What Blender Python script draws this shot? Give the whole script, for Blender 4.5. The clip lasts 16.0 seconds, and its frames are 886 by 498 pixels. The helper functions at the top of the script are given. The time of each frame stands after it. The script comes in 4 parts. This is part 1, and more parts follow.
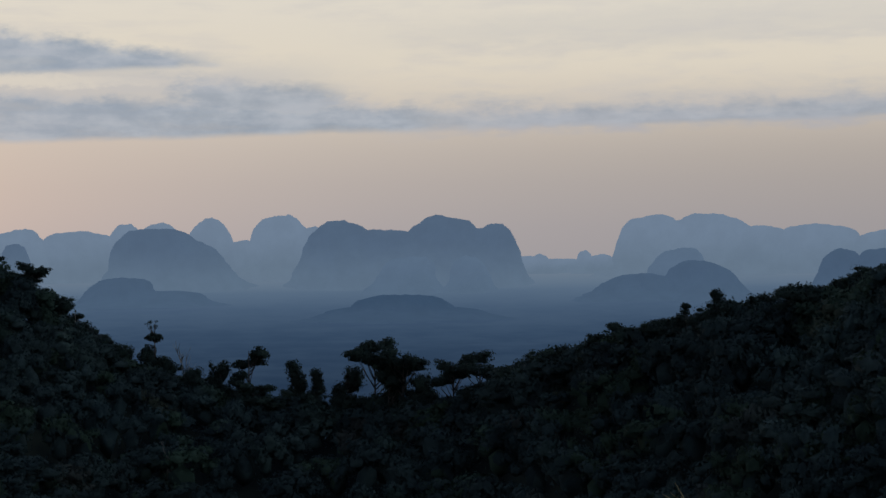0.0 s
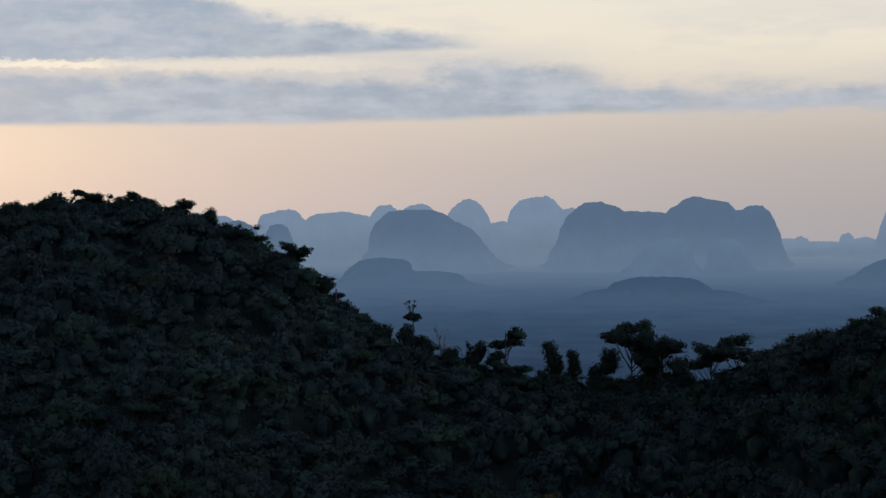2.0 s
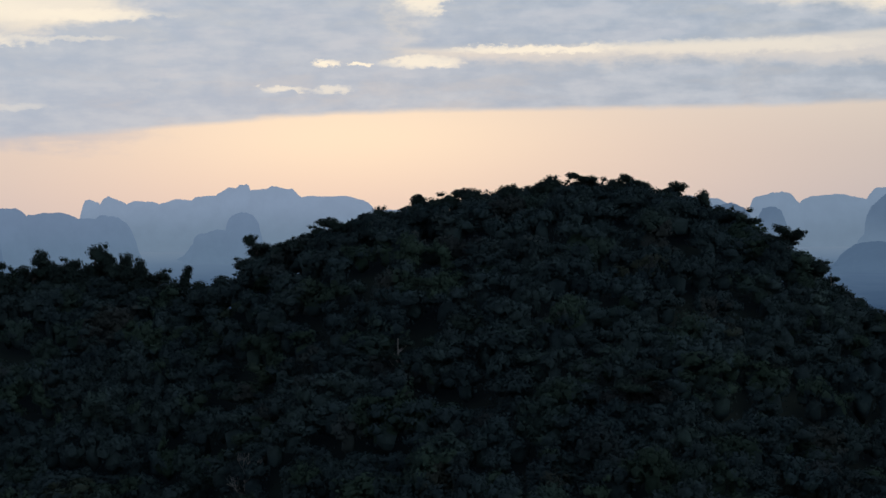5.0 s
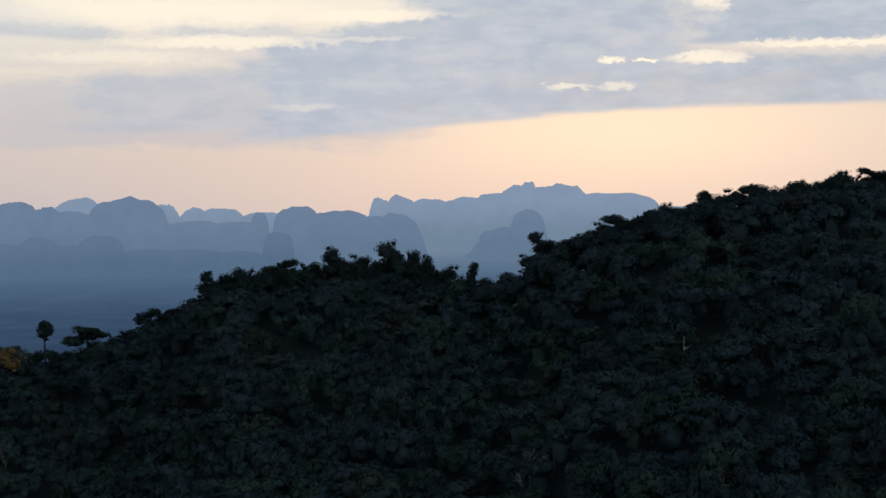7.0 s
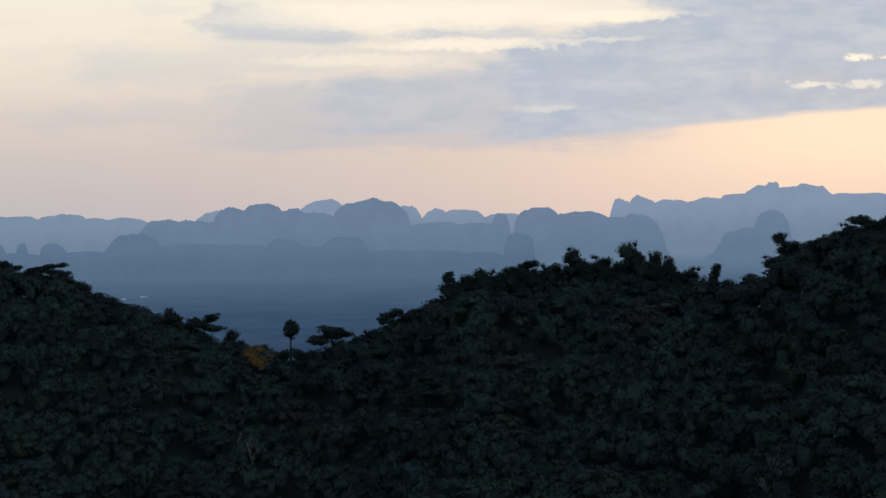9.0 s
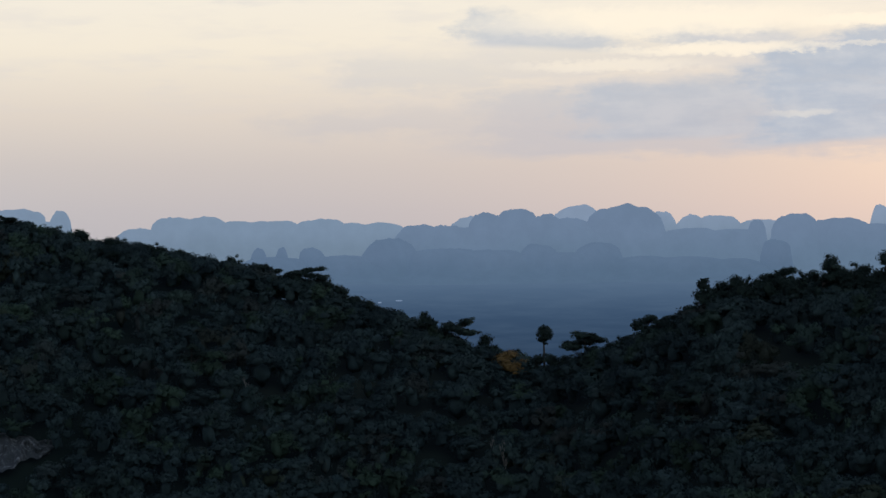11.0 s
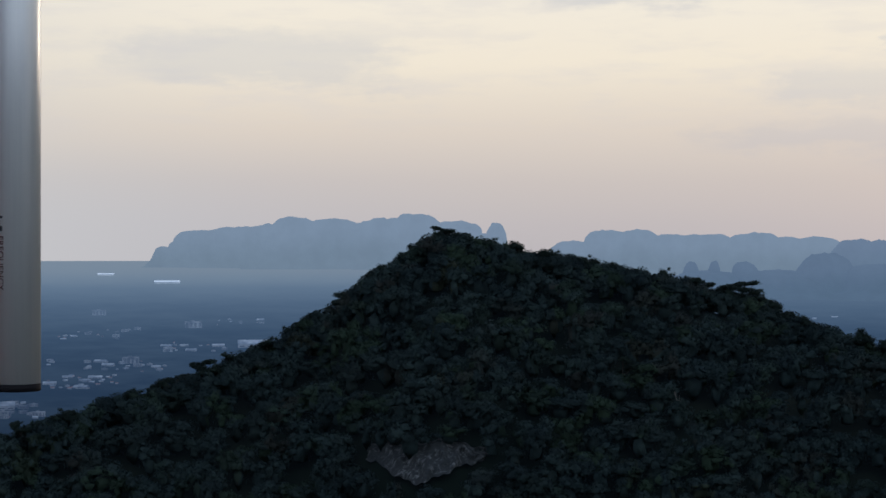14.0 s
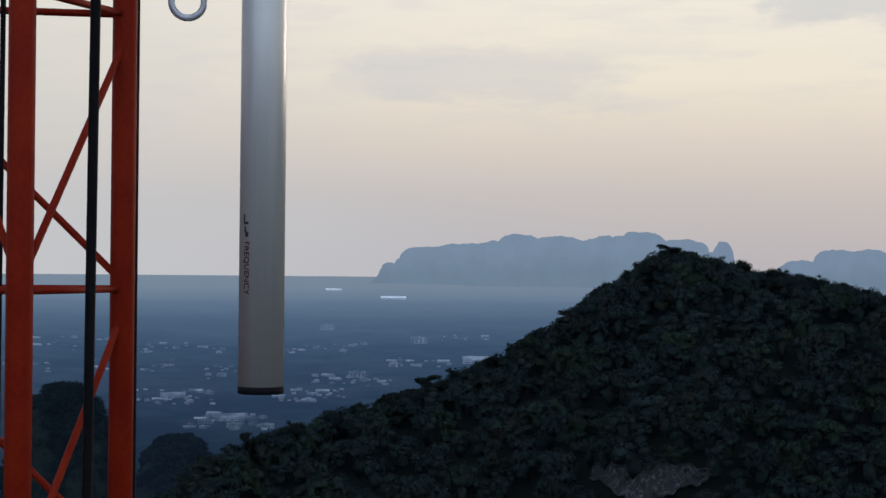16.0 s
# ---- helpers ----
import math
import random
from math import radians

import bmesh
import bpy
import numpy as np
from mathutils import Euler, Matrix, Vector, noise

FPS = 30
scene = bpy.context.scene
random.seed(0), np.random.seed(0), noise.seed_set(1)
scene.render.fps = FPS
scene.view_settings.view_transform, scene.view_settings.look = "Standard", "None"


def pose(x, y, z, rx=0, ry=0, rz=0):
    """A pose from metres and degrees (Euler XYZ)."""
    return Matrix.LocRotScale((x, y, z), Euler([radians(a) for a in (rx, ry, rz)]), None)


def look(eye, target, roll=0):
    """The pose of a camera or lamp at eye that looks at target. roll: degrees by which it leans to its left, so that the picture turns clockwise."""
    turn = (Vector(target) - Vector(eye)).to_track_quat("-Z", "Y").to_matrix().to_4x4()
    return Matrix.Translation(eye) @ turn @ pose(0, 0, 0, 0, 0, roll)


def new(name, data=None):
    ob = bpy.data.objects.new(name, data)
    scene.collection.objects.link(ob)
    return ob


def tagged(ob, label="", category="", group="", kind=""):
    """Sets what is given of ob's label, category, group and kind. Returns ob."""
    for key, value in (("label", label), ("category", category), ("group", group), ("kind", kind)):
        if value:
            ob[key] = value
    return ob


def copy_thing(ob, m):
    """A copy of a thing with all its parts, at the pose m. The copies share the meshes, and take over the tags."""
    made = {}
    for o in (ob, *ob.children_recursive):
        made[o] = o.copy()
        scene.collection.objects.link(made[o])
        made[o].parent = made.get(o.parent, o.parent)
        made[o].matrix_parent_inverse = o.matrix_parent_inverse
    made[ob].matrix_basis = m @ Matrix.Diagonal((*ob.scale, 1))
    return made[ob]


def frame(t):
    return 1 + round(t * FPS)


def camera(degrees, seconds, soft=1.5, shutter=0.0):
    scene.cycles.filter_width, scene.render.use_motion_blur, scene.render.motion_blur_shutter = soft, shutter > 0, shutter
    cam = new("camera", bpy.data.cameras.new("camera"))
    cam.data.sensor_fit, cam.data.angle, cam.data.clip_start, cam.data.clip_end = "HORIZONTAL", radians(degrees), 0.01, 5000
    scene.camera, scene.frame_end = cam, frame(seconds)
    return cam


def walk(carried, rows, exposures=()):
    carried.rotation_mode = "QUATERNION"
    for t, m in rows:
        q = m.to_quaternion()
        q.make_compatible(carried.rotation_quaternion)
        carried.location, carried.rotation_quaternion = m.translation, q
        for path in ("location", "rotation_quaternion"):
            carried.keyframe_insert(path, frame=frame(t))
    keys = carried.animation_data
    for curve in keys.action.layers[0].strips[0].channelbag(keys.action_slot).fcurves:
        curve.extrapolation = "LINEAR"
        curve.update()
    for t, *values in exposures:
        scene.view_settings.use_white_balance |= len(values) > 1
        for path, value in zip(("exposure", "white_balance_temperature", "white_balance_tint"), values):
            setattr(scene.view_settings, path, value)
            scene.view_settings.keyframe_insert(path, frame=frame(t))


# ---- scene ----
# A viewpoint on a limestone summit at dusk. The plain is z = 0, the eye stands 282 m over it.
EYE = 282.0
cam = camera(26.95, 16.0, soft=1.5)
# seconds, yaw to the left, pitch, roll
TURN = [
    (0, 0.000, -0.048, -0.850), (0.5, 1.370, -0.264, -0.757), (1, 3.211, -0.381, -0.587), (1.5, 5.512, -0.463, -0.520),
    (2, 7.954, -0.526, -0.582), (2.5, 10.412, -0.593, -0.602), (3, 12.987, -0.659, -0.605), (3.5, 15.547, -0.732, -0.523),
    (4, 18.099, -0.785, -0.440), (4.5, 20.649, -0.868, -0.437), (7, 31.932, -0.939, -0.626), (7.5, 33.869, -0.919, -0.630),
    (8, 35.709, -0.896, -0.633), (10.5, 45.179, -0.652, -0.577), (11, 47.231, -0.581, -0.459), (11.5, 49.339, -0.506, -0.423),
    (12, 51.536, -0.435, -0.253), (12.5, 53.787, -0.361, -0.180), (13, 56.043, -0.285, -0.090), (13.5, 58.299, -0.203, -0.025),
    (14, 60.564, -0.132, 0.041), (14.5, 62.641, -0.018, 0.094), (15, 64.391, 0.096, 0.228), (15.5, 65.930, 0.238, 0.351),
    (16, 67.533, 0.377, 0.549)]


# how far the camera sways to its last right-hand side, and how far it sinks, while it slows down: seconds, metres
SWAY = {14: (0.022, 0.015), 14.5: (0.0141, 0.014), 15: (-0.0026, 0.011), 15.5: (-0.0115, 0.008), 16: (0.0, 0.0)}


def turned(t, yaw, pitch, roll):
    """The camera swings on an outstretched arm, so that it shifts a little as it turns."""
    a = radians(yaw - 67.533)
    b = radians(67.533)
    x, y = ARM * math.sin(a), ARM * (1 - math.cos(a))
    rise = 0.015
    if t in SWAY:
        (x, rise), y = SWAY[t], 0.0
    eye = Vector((x * math.cos(b) - y * math.sin(b), x * math.sin(b) + y * math.cos(b), EYE + rise))
    way = Euler((radians(pitch), 0, radians(yaw)), "XYZ").to_matrix() @ Vector((0, 1, 0))
    return look(eye, eye + way, roll)


ARM = -0.225
walk(cam, [(t, turned(t, y, p, r)) for t, y, p, r in TURN], [(0, -0.32), (0.5, -0.16), (1.5, -0.08), (3, -0.09), (4.5, -0.08), (6.5, 0.02), (12, 0.02), (16, -0.06)])

# ---- world and light ----
SUN_AZ, SUN_EL = 27.0, 4.0


class Nodes:
    """Short hand for building a node tree."""

    def __init__(self, tree):
        self.tree = tree
        tree.nodes.clear()

    def add(self, kind, **inputs):
        n = self.tree.nodes.new(kind)
        for k, v in inputs.items():
            self.put(n.inputs[k.replace("_", " ")], v)
        return n

    def put(self, socket, v):
        if isinstance(v, bpy.types.NodeSocket):
            self.tree.links.new(v, socket)
        elif isinstance(v, (tuple, list)) and len(v) == 3 and socket.type == "RGBA":
            socket.default_value = (*v, 1)
        else:
            socket.default_value = v

    def math(self, op, a, b=0.0, c=0.0):
        n = self.tree.nodes.new("ShaderNodeMath")
        n.operation = op
        for s, v in zip(n.inputs, (a, b, c)):
            self.put(s, v)
        return n.outputs[0]

    def span(self, v, a, b, c=0.0, d=1.0, smooth=True):
        n = self.tree.nodes.new("ShaderNodeMapRange")
        n.interpolation_type = "SMOOTHSTEP" if smooth else "LINEAR"
        for s, x in zip(n.inputs, (v, a, b, c, d)):
            self.put(s, x)
        return n.outputs[0]

    def mix(self, f, a, b, how="MIX"):
        n = self.tree.nodes.new("ShaderNodeMix")
        n.data_type, n.blend_type = "RGBA", how
        self.put(n.inputs[0], f), self.put(n.inputs[6], a), self.put(n.inputs[7], b)
        return n.outputs[2]

    def ramp(self, f, stops):
        n = self.tree.nodes.new("ShaderNodeValToRGB")
        e = n.color_ramp.elements
        while len(e) < len(stops):
            e.new(0.5)
        for el, (p, col) in zip(e, stops):
            el.position, el.color = p, (*col, 1)
        self.put(n.inputs[0], f)
        return n.outputs[0]

    def noise(self, v, scale, detail=3.0, rough=0.55, dims="3D"):
        n = self.tree.nodes.new("ShaderNodeTexNoise")
        n.noise_dimensions = dims
        self.put(n.inputs["Vector"], v)
        n.inputs["Scale"].default_value, n.inputs["Detail"].default_value = scale, detail
        n.inputs["Roughness"].default_value = rough
        return n.outputs["Fac"]


def srgb(r, g, b):
    """Linear colour from 0 to 255 values."""
    return tuple((c / 255 / 12.92) if c <= 10 else ((c / 255 + 0.055) / 1.055) ** 2.4 for c in (r, g, b))


def build_world():
    world = bpy.data.worlds.new("dusk_sky")
    scene.world = world
    world.use_nodes = True
    k = Nodes(world.node_tree)
    out = k.add("ShaderNodeOutputWorld")
    way = k.add("ShaderNodeTexCoord").outputs["Generated"]
    s = k.add("ShaderNodeSeparateXYZ", Vector=way)
    x, y, z = s.outputs
    el = k.math("MULTIPLY", k.math("ARCSINE", z), 57.29578)
    az = k.math("MULTIPLY", k.math("ARCTAN2", k.math("MULTIPLY", x, -1.0), y), 57.29578)
    # clear sky, by height over the horizon
    sky = k.ramp(k.math("DIVIDE", k.math("ADD", el, 2.0), 40.0), [
        (0.0, srgb(176, 174, 182)), (0.065, srgb(190, 185, 188)), (0.10, srgb(202, 194, 191)), (0.14, srgb(221, 210, 199)),
        (0.19, srgb(241, 231, 214)), (0.25, srgb(243, 236, 223)), (0.45, srgb(176, 186, 202)), (0.75, srgb(122, 142, 178)),
        (1.0, srgb(118, 138, 176))])
    # west is bright; unseen sky behind is blue, brightened one side to light slopes
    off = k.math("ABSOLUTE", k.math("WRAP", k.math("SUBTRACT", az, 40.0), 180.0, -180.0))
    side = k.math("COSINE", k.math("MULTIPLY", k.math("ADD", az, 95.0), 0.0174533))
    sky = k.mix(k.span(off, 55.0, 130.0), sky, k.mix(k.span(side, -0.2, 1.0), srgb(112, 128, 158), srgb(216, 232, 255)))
    sky = k.mix(k.math("MULTIPLY", k.span(az, 22.0, -18.0, 0.0, 0.26), k.span(el, 5.6, 2.5, 0.0, 1.0)), sky, srgb(112, 104, 98))
    # grey air over the sea
    sky = k.mix(k.math("MULTIPLY", k.span(az, 55.0, 76.0, 0.0, 0.75), k.span(el, 3.6, 0.5)), sky, srgb(193, 194, 200))
    sky = k.mix(k.math("MULTIPLY", k.span(az, 64.0, 82.0, 0.0, 0.6), k.span(el, 12.0, 5.0)), sky, srgb(203, 205, 207))
    # glow round the hidden sun
    def blob(a, e, w, h):
        g = k.math("ADD", k.math("POWER", k.math("DIVIDE", k.math("SUBTRACT", az, a), w), 2.0),
                   k.math("POWER", k.math("DIVIDE", k.math("SUBTRACT", el, e), h), 2.0))
        return k.math("EXPONENT", k.math("MULTIPLY", g, -1.0))
    sky = k.mix(k.math("MULTIPLY", blob(26.0, 1.5, 15.0, 3.0), 0.65), sky, srgb(242, 211, 192))
    sky = k.mix(k.math("MULTIPLY", blob(26.0, 2.7, 7.0, 1.6), 0.85), sky, srgb(254, 230, 202))
    # clouds: coordinates stretched along the horizon, and rounder ones for the billows
    def over(sx, sy, z):
        return k.add("ShaderNodeCombineXYZ", X=k.math("MULTIPLY", az, sx), Y=k.math("MULTIPLY", el, sy), Z=z).outputs[0]
    n1 = k.noise(over(0.16, 0.9, 0.0), 1.0, 5.0, 0.6)
    n2 = k.noise(over(0.26, 1.3, 5.0), 1.5, 3.5, 0.55)
    n3 = k.noise(over(0.75, 1.5, 3.0), 1.0, 6.0, 0.6)
    n4 = k.noise(over(1.6, 3.4, 8.0), 1.3, 5.0, 0.6)
    billow = k.math("ADD", k.math("MULTIPLY", k.math("SUBTRACT", n3, 0.5), 1.3), k.math("MULTIPLY", k.math("SUBTRACT", n4, 0.5), 0.7))
    drift = k.math("ADD", k.math("MULTIPLY", k.math("SUBTRACT", n1, 0.5), 1.2), k.math("MULTIPLY", k.math("SUBTRACT", n2, 0.5), 1.0))
    el_top = k.math("ADD", el, k.math("ADD", k.math("MULTIPLY", billow, 0.6), k.math("MULTIPLY", drift, 0.25)))
    el_base = k.math("ADD", el, k.math("ADD", k.math("MULTIPLY", billow, 0.10), k.math("MULTIPLY", drift, 0.16)))
    el_soft = k.math("ADD", el, k.math("ADD", k.math("MULTIPLY", billow, 0.5), drift))
    az_end = k.math("ADD", az, k.math("MULTIPLY", k.math("ADD", billow, drift), 2.2))

    def slabs(rows, low, high, base, top, cover=None):
        """Cloud between two heights: azimuth from, to, height of the base at both ends, of the top at both ends, density."""
        for a0, a1, b0, b1, t0, t1, dens in rows:
            soft = min(4.0, 0.16 * (a1 - a0))
            w = k.span(az, a0, a1, 0.0, 1.0, False)
            lo = k.math("ADD", k.math("MULTIPLY", w, b1 - b0), b0)
            hi = k.math("ADD", k.math("MULTIPLY", w, t1 - t0), t0)
            m = k.math("MULTIPLY", k.span(k.math("SUBTRACT", low, lo), -base, base), k.span(k.math("SUBTRACT", high, hi), top, -top))
            m = k.math("MULTIPLY", m, k.math("MULTIPLY", k.span(az_end, a0 - soft, a0 + soft), k.span(az_end, a1 + soft, a1 - soft, 0.0, dens)))
            cover = m if cover is None else k.math("MAXIMUM", cover, m)
        return cover

    # thin veils and haze under the bank
    veil = slabs([(4.0, 25.0, 4.5, 4.6, 5.7, 5.5, 0.50), (-18.0, 0.5, 3.7, 3.65, 4.6, 4.4, 0.75), (3.0, 14.0, 4.2, 4.3, 4.9, 5.0, 0.55),
                  (33.0, 46.5, 2.35, 2.25, 5.3, 4.2, 0.62), (44.0, 52.5, 2.8, 2.9, 3.9, 3.8, 0.34), (45.3, 50.5, 4.2, 4.3, 5.3, 5.45, 0.34),
                  (62.5, 70.6, 4.6, 5.2, 6.6, 6.4, 0.40), (52.5, 57.5, 7.2, 7.3, 11.0, 11.0, 0.5), (36.0, 47.0, 5.0, 4.6, 6.0, 5.6, 0.30),
                  (-60.0, 100.0, 9.5, 9.5, 30.0, 30.0, 0.4), (-20.0, 1.0, 6.4, 6.0, 7.6, 7.0, 0.22)], el_soft, el_soft, 0.32, 0.45)
    # the bank itself, with flat bases and billowing tops
    bank = slabs([(7.4, 15.5, 5.68, 5.30, 6.0, 6.95, 0.95), (13.0, 25.0, 5.38, 5.2, 6.7, 9.5, 1.0), (-0.5, 15.0, 3.68, 3.38, 4.3, 4.8, 0.92),
                  (3.0, 8.2, 3.75, 3.7, 4.9, 5.3, 0.80), (-17.0, 2.0, 3.82, 3.7, 4.35, 4.2, 0.60), (12.0, 26.5, 3.4, 3.36, 4.8, 4.95, 0.95), (24.0, 33.0, 3.36, 3.05, 14.0, 9.0, 0.97),
                  (28.1, 38.0, 3.18, 2.42, 7.3, 5.3, 0.92), (36.0, 43.0, 2.9, 2.7, 4.6, 4.3, 0.55), (41.8, 46.4, 5.45, 5.7, 6.1, 6.8, 0.60),
                  (36.5, 40.8, 5.6, 5.65, 6.05, 6.1, 0.50), (20.0, 34.0, 7.3, 7.5, 14.0, 14.0, 0.8)], el_base, el_top, 0.13, 0.28)
    bank = k.math("MULTIPLY", bank, k.span(n2, 0.26, 0.52, 0.82, 1.0))
    grey = k.mix(k.span(az, 35.0, -10.0), srgb(163, 180, 201), srgb(150, 165, 182))
    grey = k.mix(k.span(k.math("ADD", k.math("MULTIPLY", n3, 0.6), k.math("MULTIPLY", n2, 0.4)), 0.36, 0.66), grey, srgb(186, 196, 209))
    sky = k.mix(veil, sky, k.mix(k.span(el, 3.0, 5.0), srgb(184, 186, 197), srgb(192, 196, 204)))
    sky = k.mix(bank, sky, grey)
    # faint streaks everywhere
    streak = k.math("MULTIPLY", k.span(n2, 0.42, 0.72), k.span(el, 2.5, 5.0, 0.0, 0.22))
    sky = k.mix(streak, sky, srgb(204, 203, 210))
    # gaps in the bank where the low sun breaks through: azimuth, height, half width and height, strength
    torn = k.math("SUBTRACT", k.noise(over(2.2, 4.2, 12.0), 1.6, 5.0, 0.6), 0.5)
    el_gap = k.math("ADD", el, k.math("ADD", k.math("MULTIPLY", billow, 0.28), k.math("MULTIPLY", torn, 0.32)))
    az_gap = k.math("ADD", az, k.math("ADD", k.math("MULTIPLY", billow, 1.6), k.math("MULTIPLY", torn, 0.8)))
    for a, e, w, h, f in [(20.3, 5.22, 2.3, 0.11, 0.85), (14.5, 5.22, 4.5, 0.20, 0.40), (23.8, 4.86, 1.15, 0.17, 0.80), (26.8, 4.83, 0.34, 0.11, 1.0),
                          (25.8, 4.82, 0.37, 0.06, 1.0), (28.0, 4.02, 0.62, 0.10, 0.62), (26.5, 4.01, 0.6, 0.13, 0.55), (23.7, 6.75, 0.60, 0.40, 0.85),
                          (36.2, 3.50, 1.1, 0.12, 0.25), (40.5, 6.35, 5.0, 0.42, 0.75), (38.7, 5.48, 3.0, 0.18, 0.75), (42.1, 5.04, 2.6, 0.18, 0.45),
                          (33.9, 6.27, 2.0, 0.17, 0.75), (34.3, 5.55, 1.4, 0.08, 0.35)]:
        g = k.math("ADD", k.math("POWER", k.math("DIVIDE", k.math("SUBTRACT", az_gap, a), w), 2.0),
                   k.math("POWER", k.math("DIVIDE", k.math("SUBTRACT", el_gap, e), h), 2.0))
        sky = k.mix(k.span(g, 2.0, 0.0, 0.0, f), sky, (1.0, 0.90, 0.74))
    # the air itself, from the low sun
    air = k.add("ShaderNodeTexSky")
    air.sky_type, air.sun_disc = "NISHITA", False
    air.sun_elevation, air.sun_rotation = radians(SUN_EL), radians(-SUN_AZ)
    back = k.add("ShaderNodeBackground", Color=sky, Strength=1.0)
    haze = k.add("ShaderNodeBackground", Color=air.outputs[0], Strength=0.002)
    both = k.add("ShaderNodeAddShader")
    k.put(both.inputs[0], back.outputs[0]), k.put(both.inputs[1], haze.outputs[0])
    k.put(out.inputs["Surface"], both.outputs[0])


build_world()
sun = new("sun", bpy.data.lights.new("sun", "SUN"))
sun.data.energy, sun.data.angle, sun.data.color = 0.35, radians(12), (1.0, 0.82, 0.62)
sun.matrix_world = look((0, 0, EYE + 400), (math.sin(radians(SUN_AZ)) * 1000, -math.cos(radians(SUN_AZ)) * 1000,
                                            EYE + 400 - 1000 * math.tan(radians(SUN_EL))))

# ---- materials ----


def material(name):
    m = bpy.data.materials.new(name)
    m.use_nodes = True
    return m, Nodes(m.node_tree)


def surface(name, dark, light, rough=0.9, scale=1.0, metal=0.0, bump=0.0, fine=8.0, vary=0.0, spec=0.3):
    """A surface between two colours, with coarse and fine variation and relief."""
    m, k = material(name)
    place = k.add("ShaderNodeTexCoord").outputs["Object"]
    f = k.math("ADD", k.math("MULTIPLY", k.noise(place, scale, 4), 0.6), k.math("MULTIPLY", k.noise(place, scale * fine, 3), 0.4))
    f = k.span(f, 0.32, 0.68)
    if vary:
        r = k.add("ShaderNodeNewGeometry").outputs["Random Per Island"]
        o = k.add("ShaderNodeObjectInfo").outputs["Random"]
        f = k.math("ADD", k.math("MULTIPLY", f, 1 - vary), k.math("MULTIPLY", k.math("ADD", r, o), vary * 0.5))
    b = k.add("ShaderNodeBsdfPrincipled", Base_Color=k.mix(f, dark, light), Roughness=rough, Metallic=metal)
    b.inputs["Specular IOR Level"].default_value = spec
    if bump:
        h = k.add("ShaderNodeBump", Strength=bump, Height=k.noise(place, scale * fine, 4))
        k.put(b.inputs["Normal"], h.outputs[0])
    k.put(k.add("ShaderNodeOutputMaterial").inputs[0], b.outputs[0])
    return m


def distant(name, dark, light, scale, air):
    """Land far off, a backdrop with haze painted in as emission. air: (radius, colour) of that glow, by distance from
    the summit.
    """
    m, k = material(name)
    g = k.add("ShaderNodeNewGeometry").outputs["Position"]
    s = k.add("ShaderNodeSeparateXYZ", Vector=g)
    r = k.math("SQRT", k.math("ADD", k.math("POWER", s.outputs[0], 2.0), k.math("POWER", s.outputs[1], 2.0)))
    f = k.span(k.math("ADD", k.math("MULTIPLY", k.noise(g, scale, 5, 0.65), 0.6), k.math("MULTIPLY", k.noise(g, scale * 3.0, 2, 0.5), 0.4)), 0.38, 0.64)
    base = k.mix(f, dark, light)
    painted_haze = k.ramp(k.math("DIVIDE", r, 5000.0), [(a / 5000.0, c) for a, c in air])
    # fields and woods still tint the painted haze a little
    painted_haze = k.mix(1.0, painted_haze, k.mix(k.span(r, 3300, 4880), k.ramp(f, [(0, (0.90, 0.91, 0.92)), (1, (1.10, 1.08, 1.05))]), (1, 1, 1)), "MULTIPLY")
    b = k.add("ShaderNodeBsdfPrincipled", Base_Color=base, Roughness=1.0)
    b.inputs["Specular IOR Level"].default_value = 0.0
    k.put(b.inputs["Emission Color"], painted_haze)
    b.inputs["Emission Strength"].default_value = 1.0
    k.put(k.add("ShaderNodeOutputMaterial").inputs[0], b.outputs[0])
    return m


def haze_painted_hill(name, low, high, z0, z1):
    """A far hill with haze painted in as emission: thick at its foot, thinner at its top. A backdrop."""
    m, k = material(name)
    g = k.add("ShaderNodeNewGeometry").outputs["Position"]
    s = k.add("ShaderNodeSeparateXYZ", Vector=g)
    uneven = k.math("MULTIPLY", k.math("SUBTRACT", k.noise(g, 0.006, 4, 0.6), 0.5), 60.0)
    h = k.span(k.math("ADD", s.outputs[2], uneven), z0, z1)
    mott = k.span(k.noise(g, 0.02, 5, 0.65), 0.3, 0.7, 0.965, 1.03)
    painted_haze = k.add("ShaderNodeVectorMath", Vector=k.mix(h, low, high))
    painted_haze.operation = "SCALE"
    k.put(painted_haze.inputs["Scale"], mott)
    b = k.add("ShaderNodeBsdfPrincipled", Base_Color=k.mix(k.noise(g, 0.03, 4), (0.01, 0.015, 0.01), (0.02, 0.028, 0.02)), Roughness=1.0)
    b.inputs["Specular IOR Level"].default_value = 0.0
    k.put(b.inputs["Emission Color"], painted_haze.outputs[0])
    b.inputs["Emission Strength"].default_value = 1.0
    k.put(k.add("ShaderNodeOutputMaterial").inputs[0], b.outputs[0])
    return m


# emission colours that stand in for haze, by distance from the summit
HAZE_GLOW = [(0, (0, 0, 0)), (1000, (0.0010, 0.0019, 0.0036)), (2000, (0.0055, 0.0118, 0.027)), (3000, (0.018, 0.038, 0.082)), (4000, (0.041, 0.077, 0.144)),
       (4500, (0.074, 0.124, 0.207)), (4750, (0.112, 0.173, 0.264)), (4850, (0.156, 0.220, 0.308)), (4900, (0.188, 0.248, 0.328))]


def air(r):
    """The painted haze glow of land at the drawn-in distance r."""
    return tuple(float(np.interp(r, [a for a, _ in HAZE_GLOW], [c[i] for _, c in HAZE_GLOW])) for i in range(3))


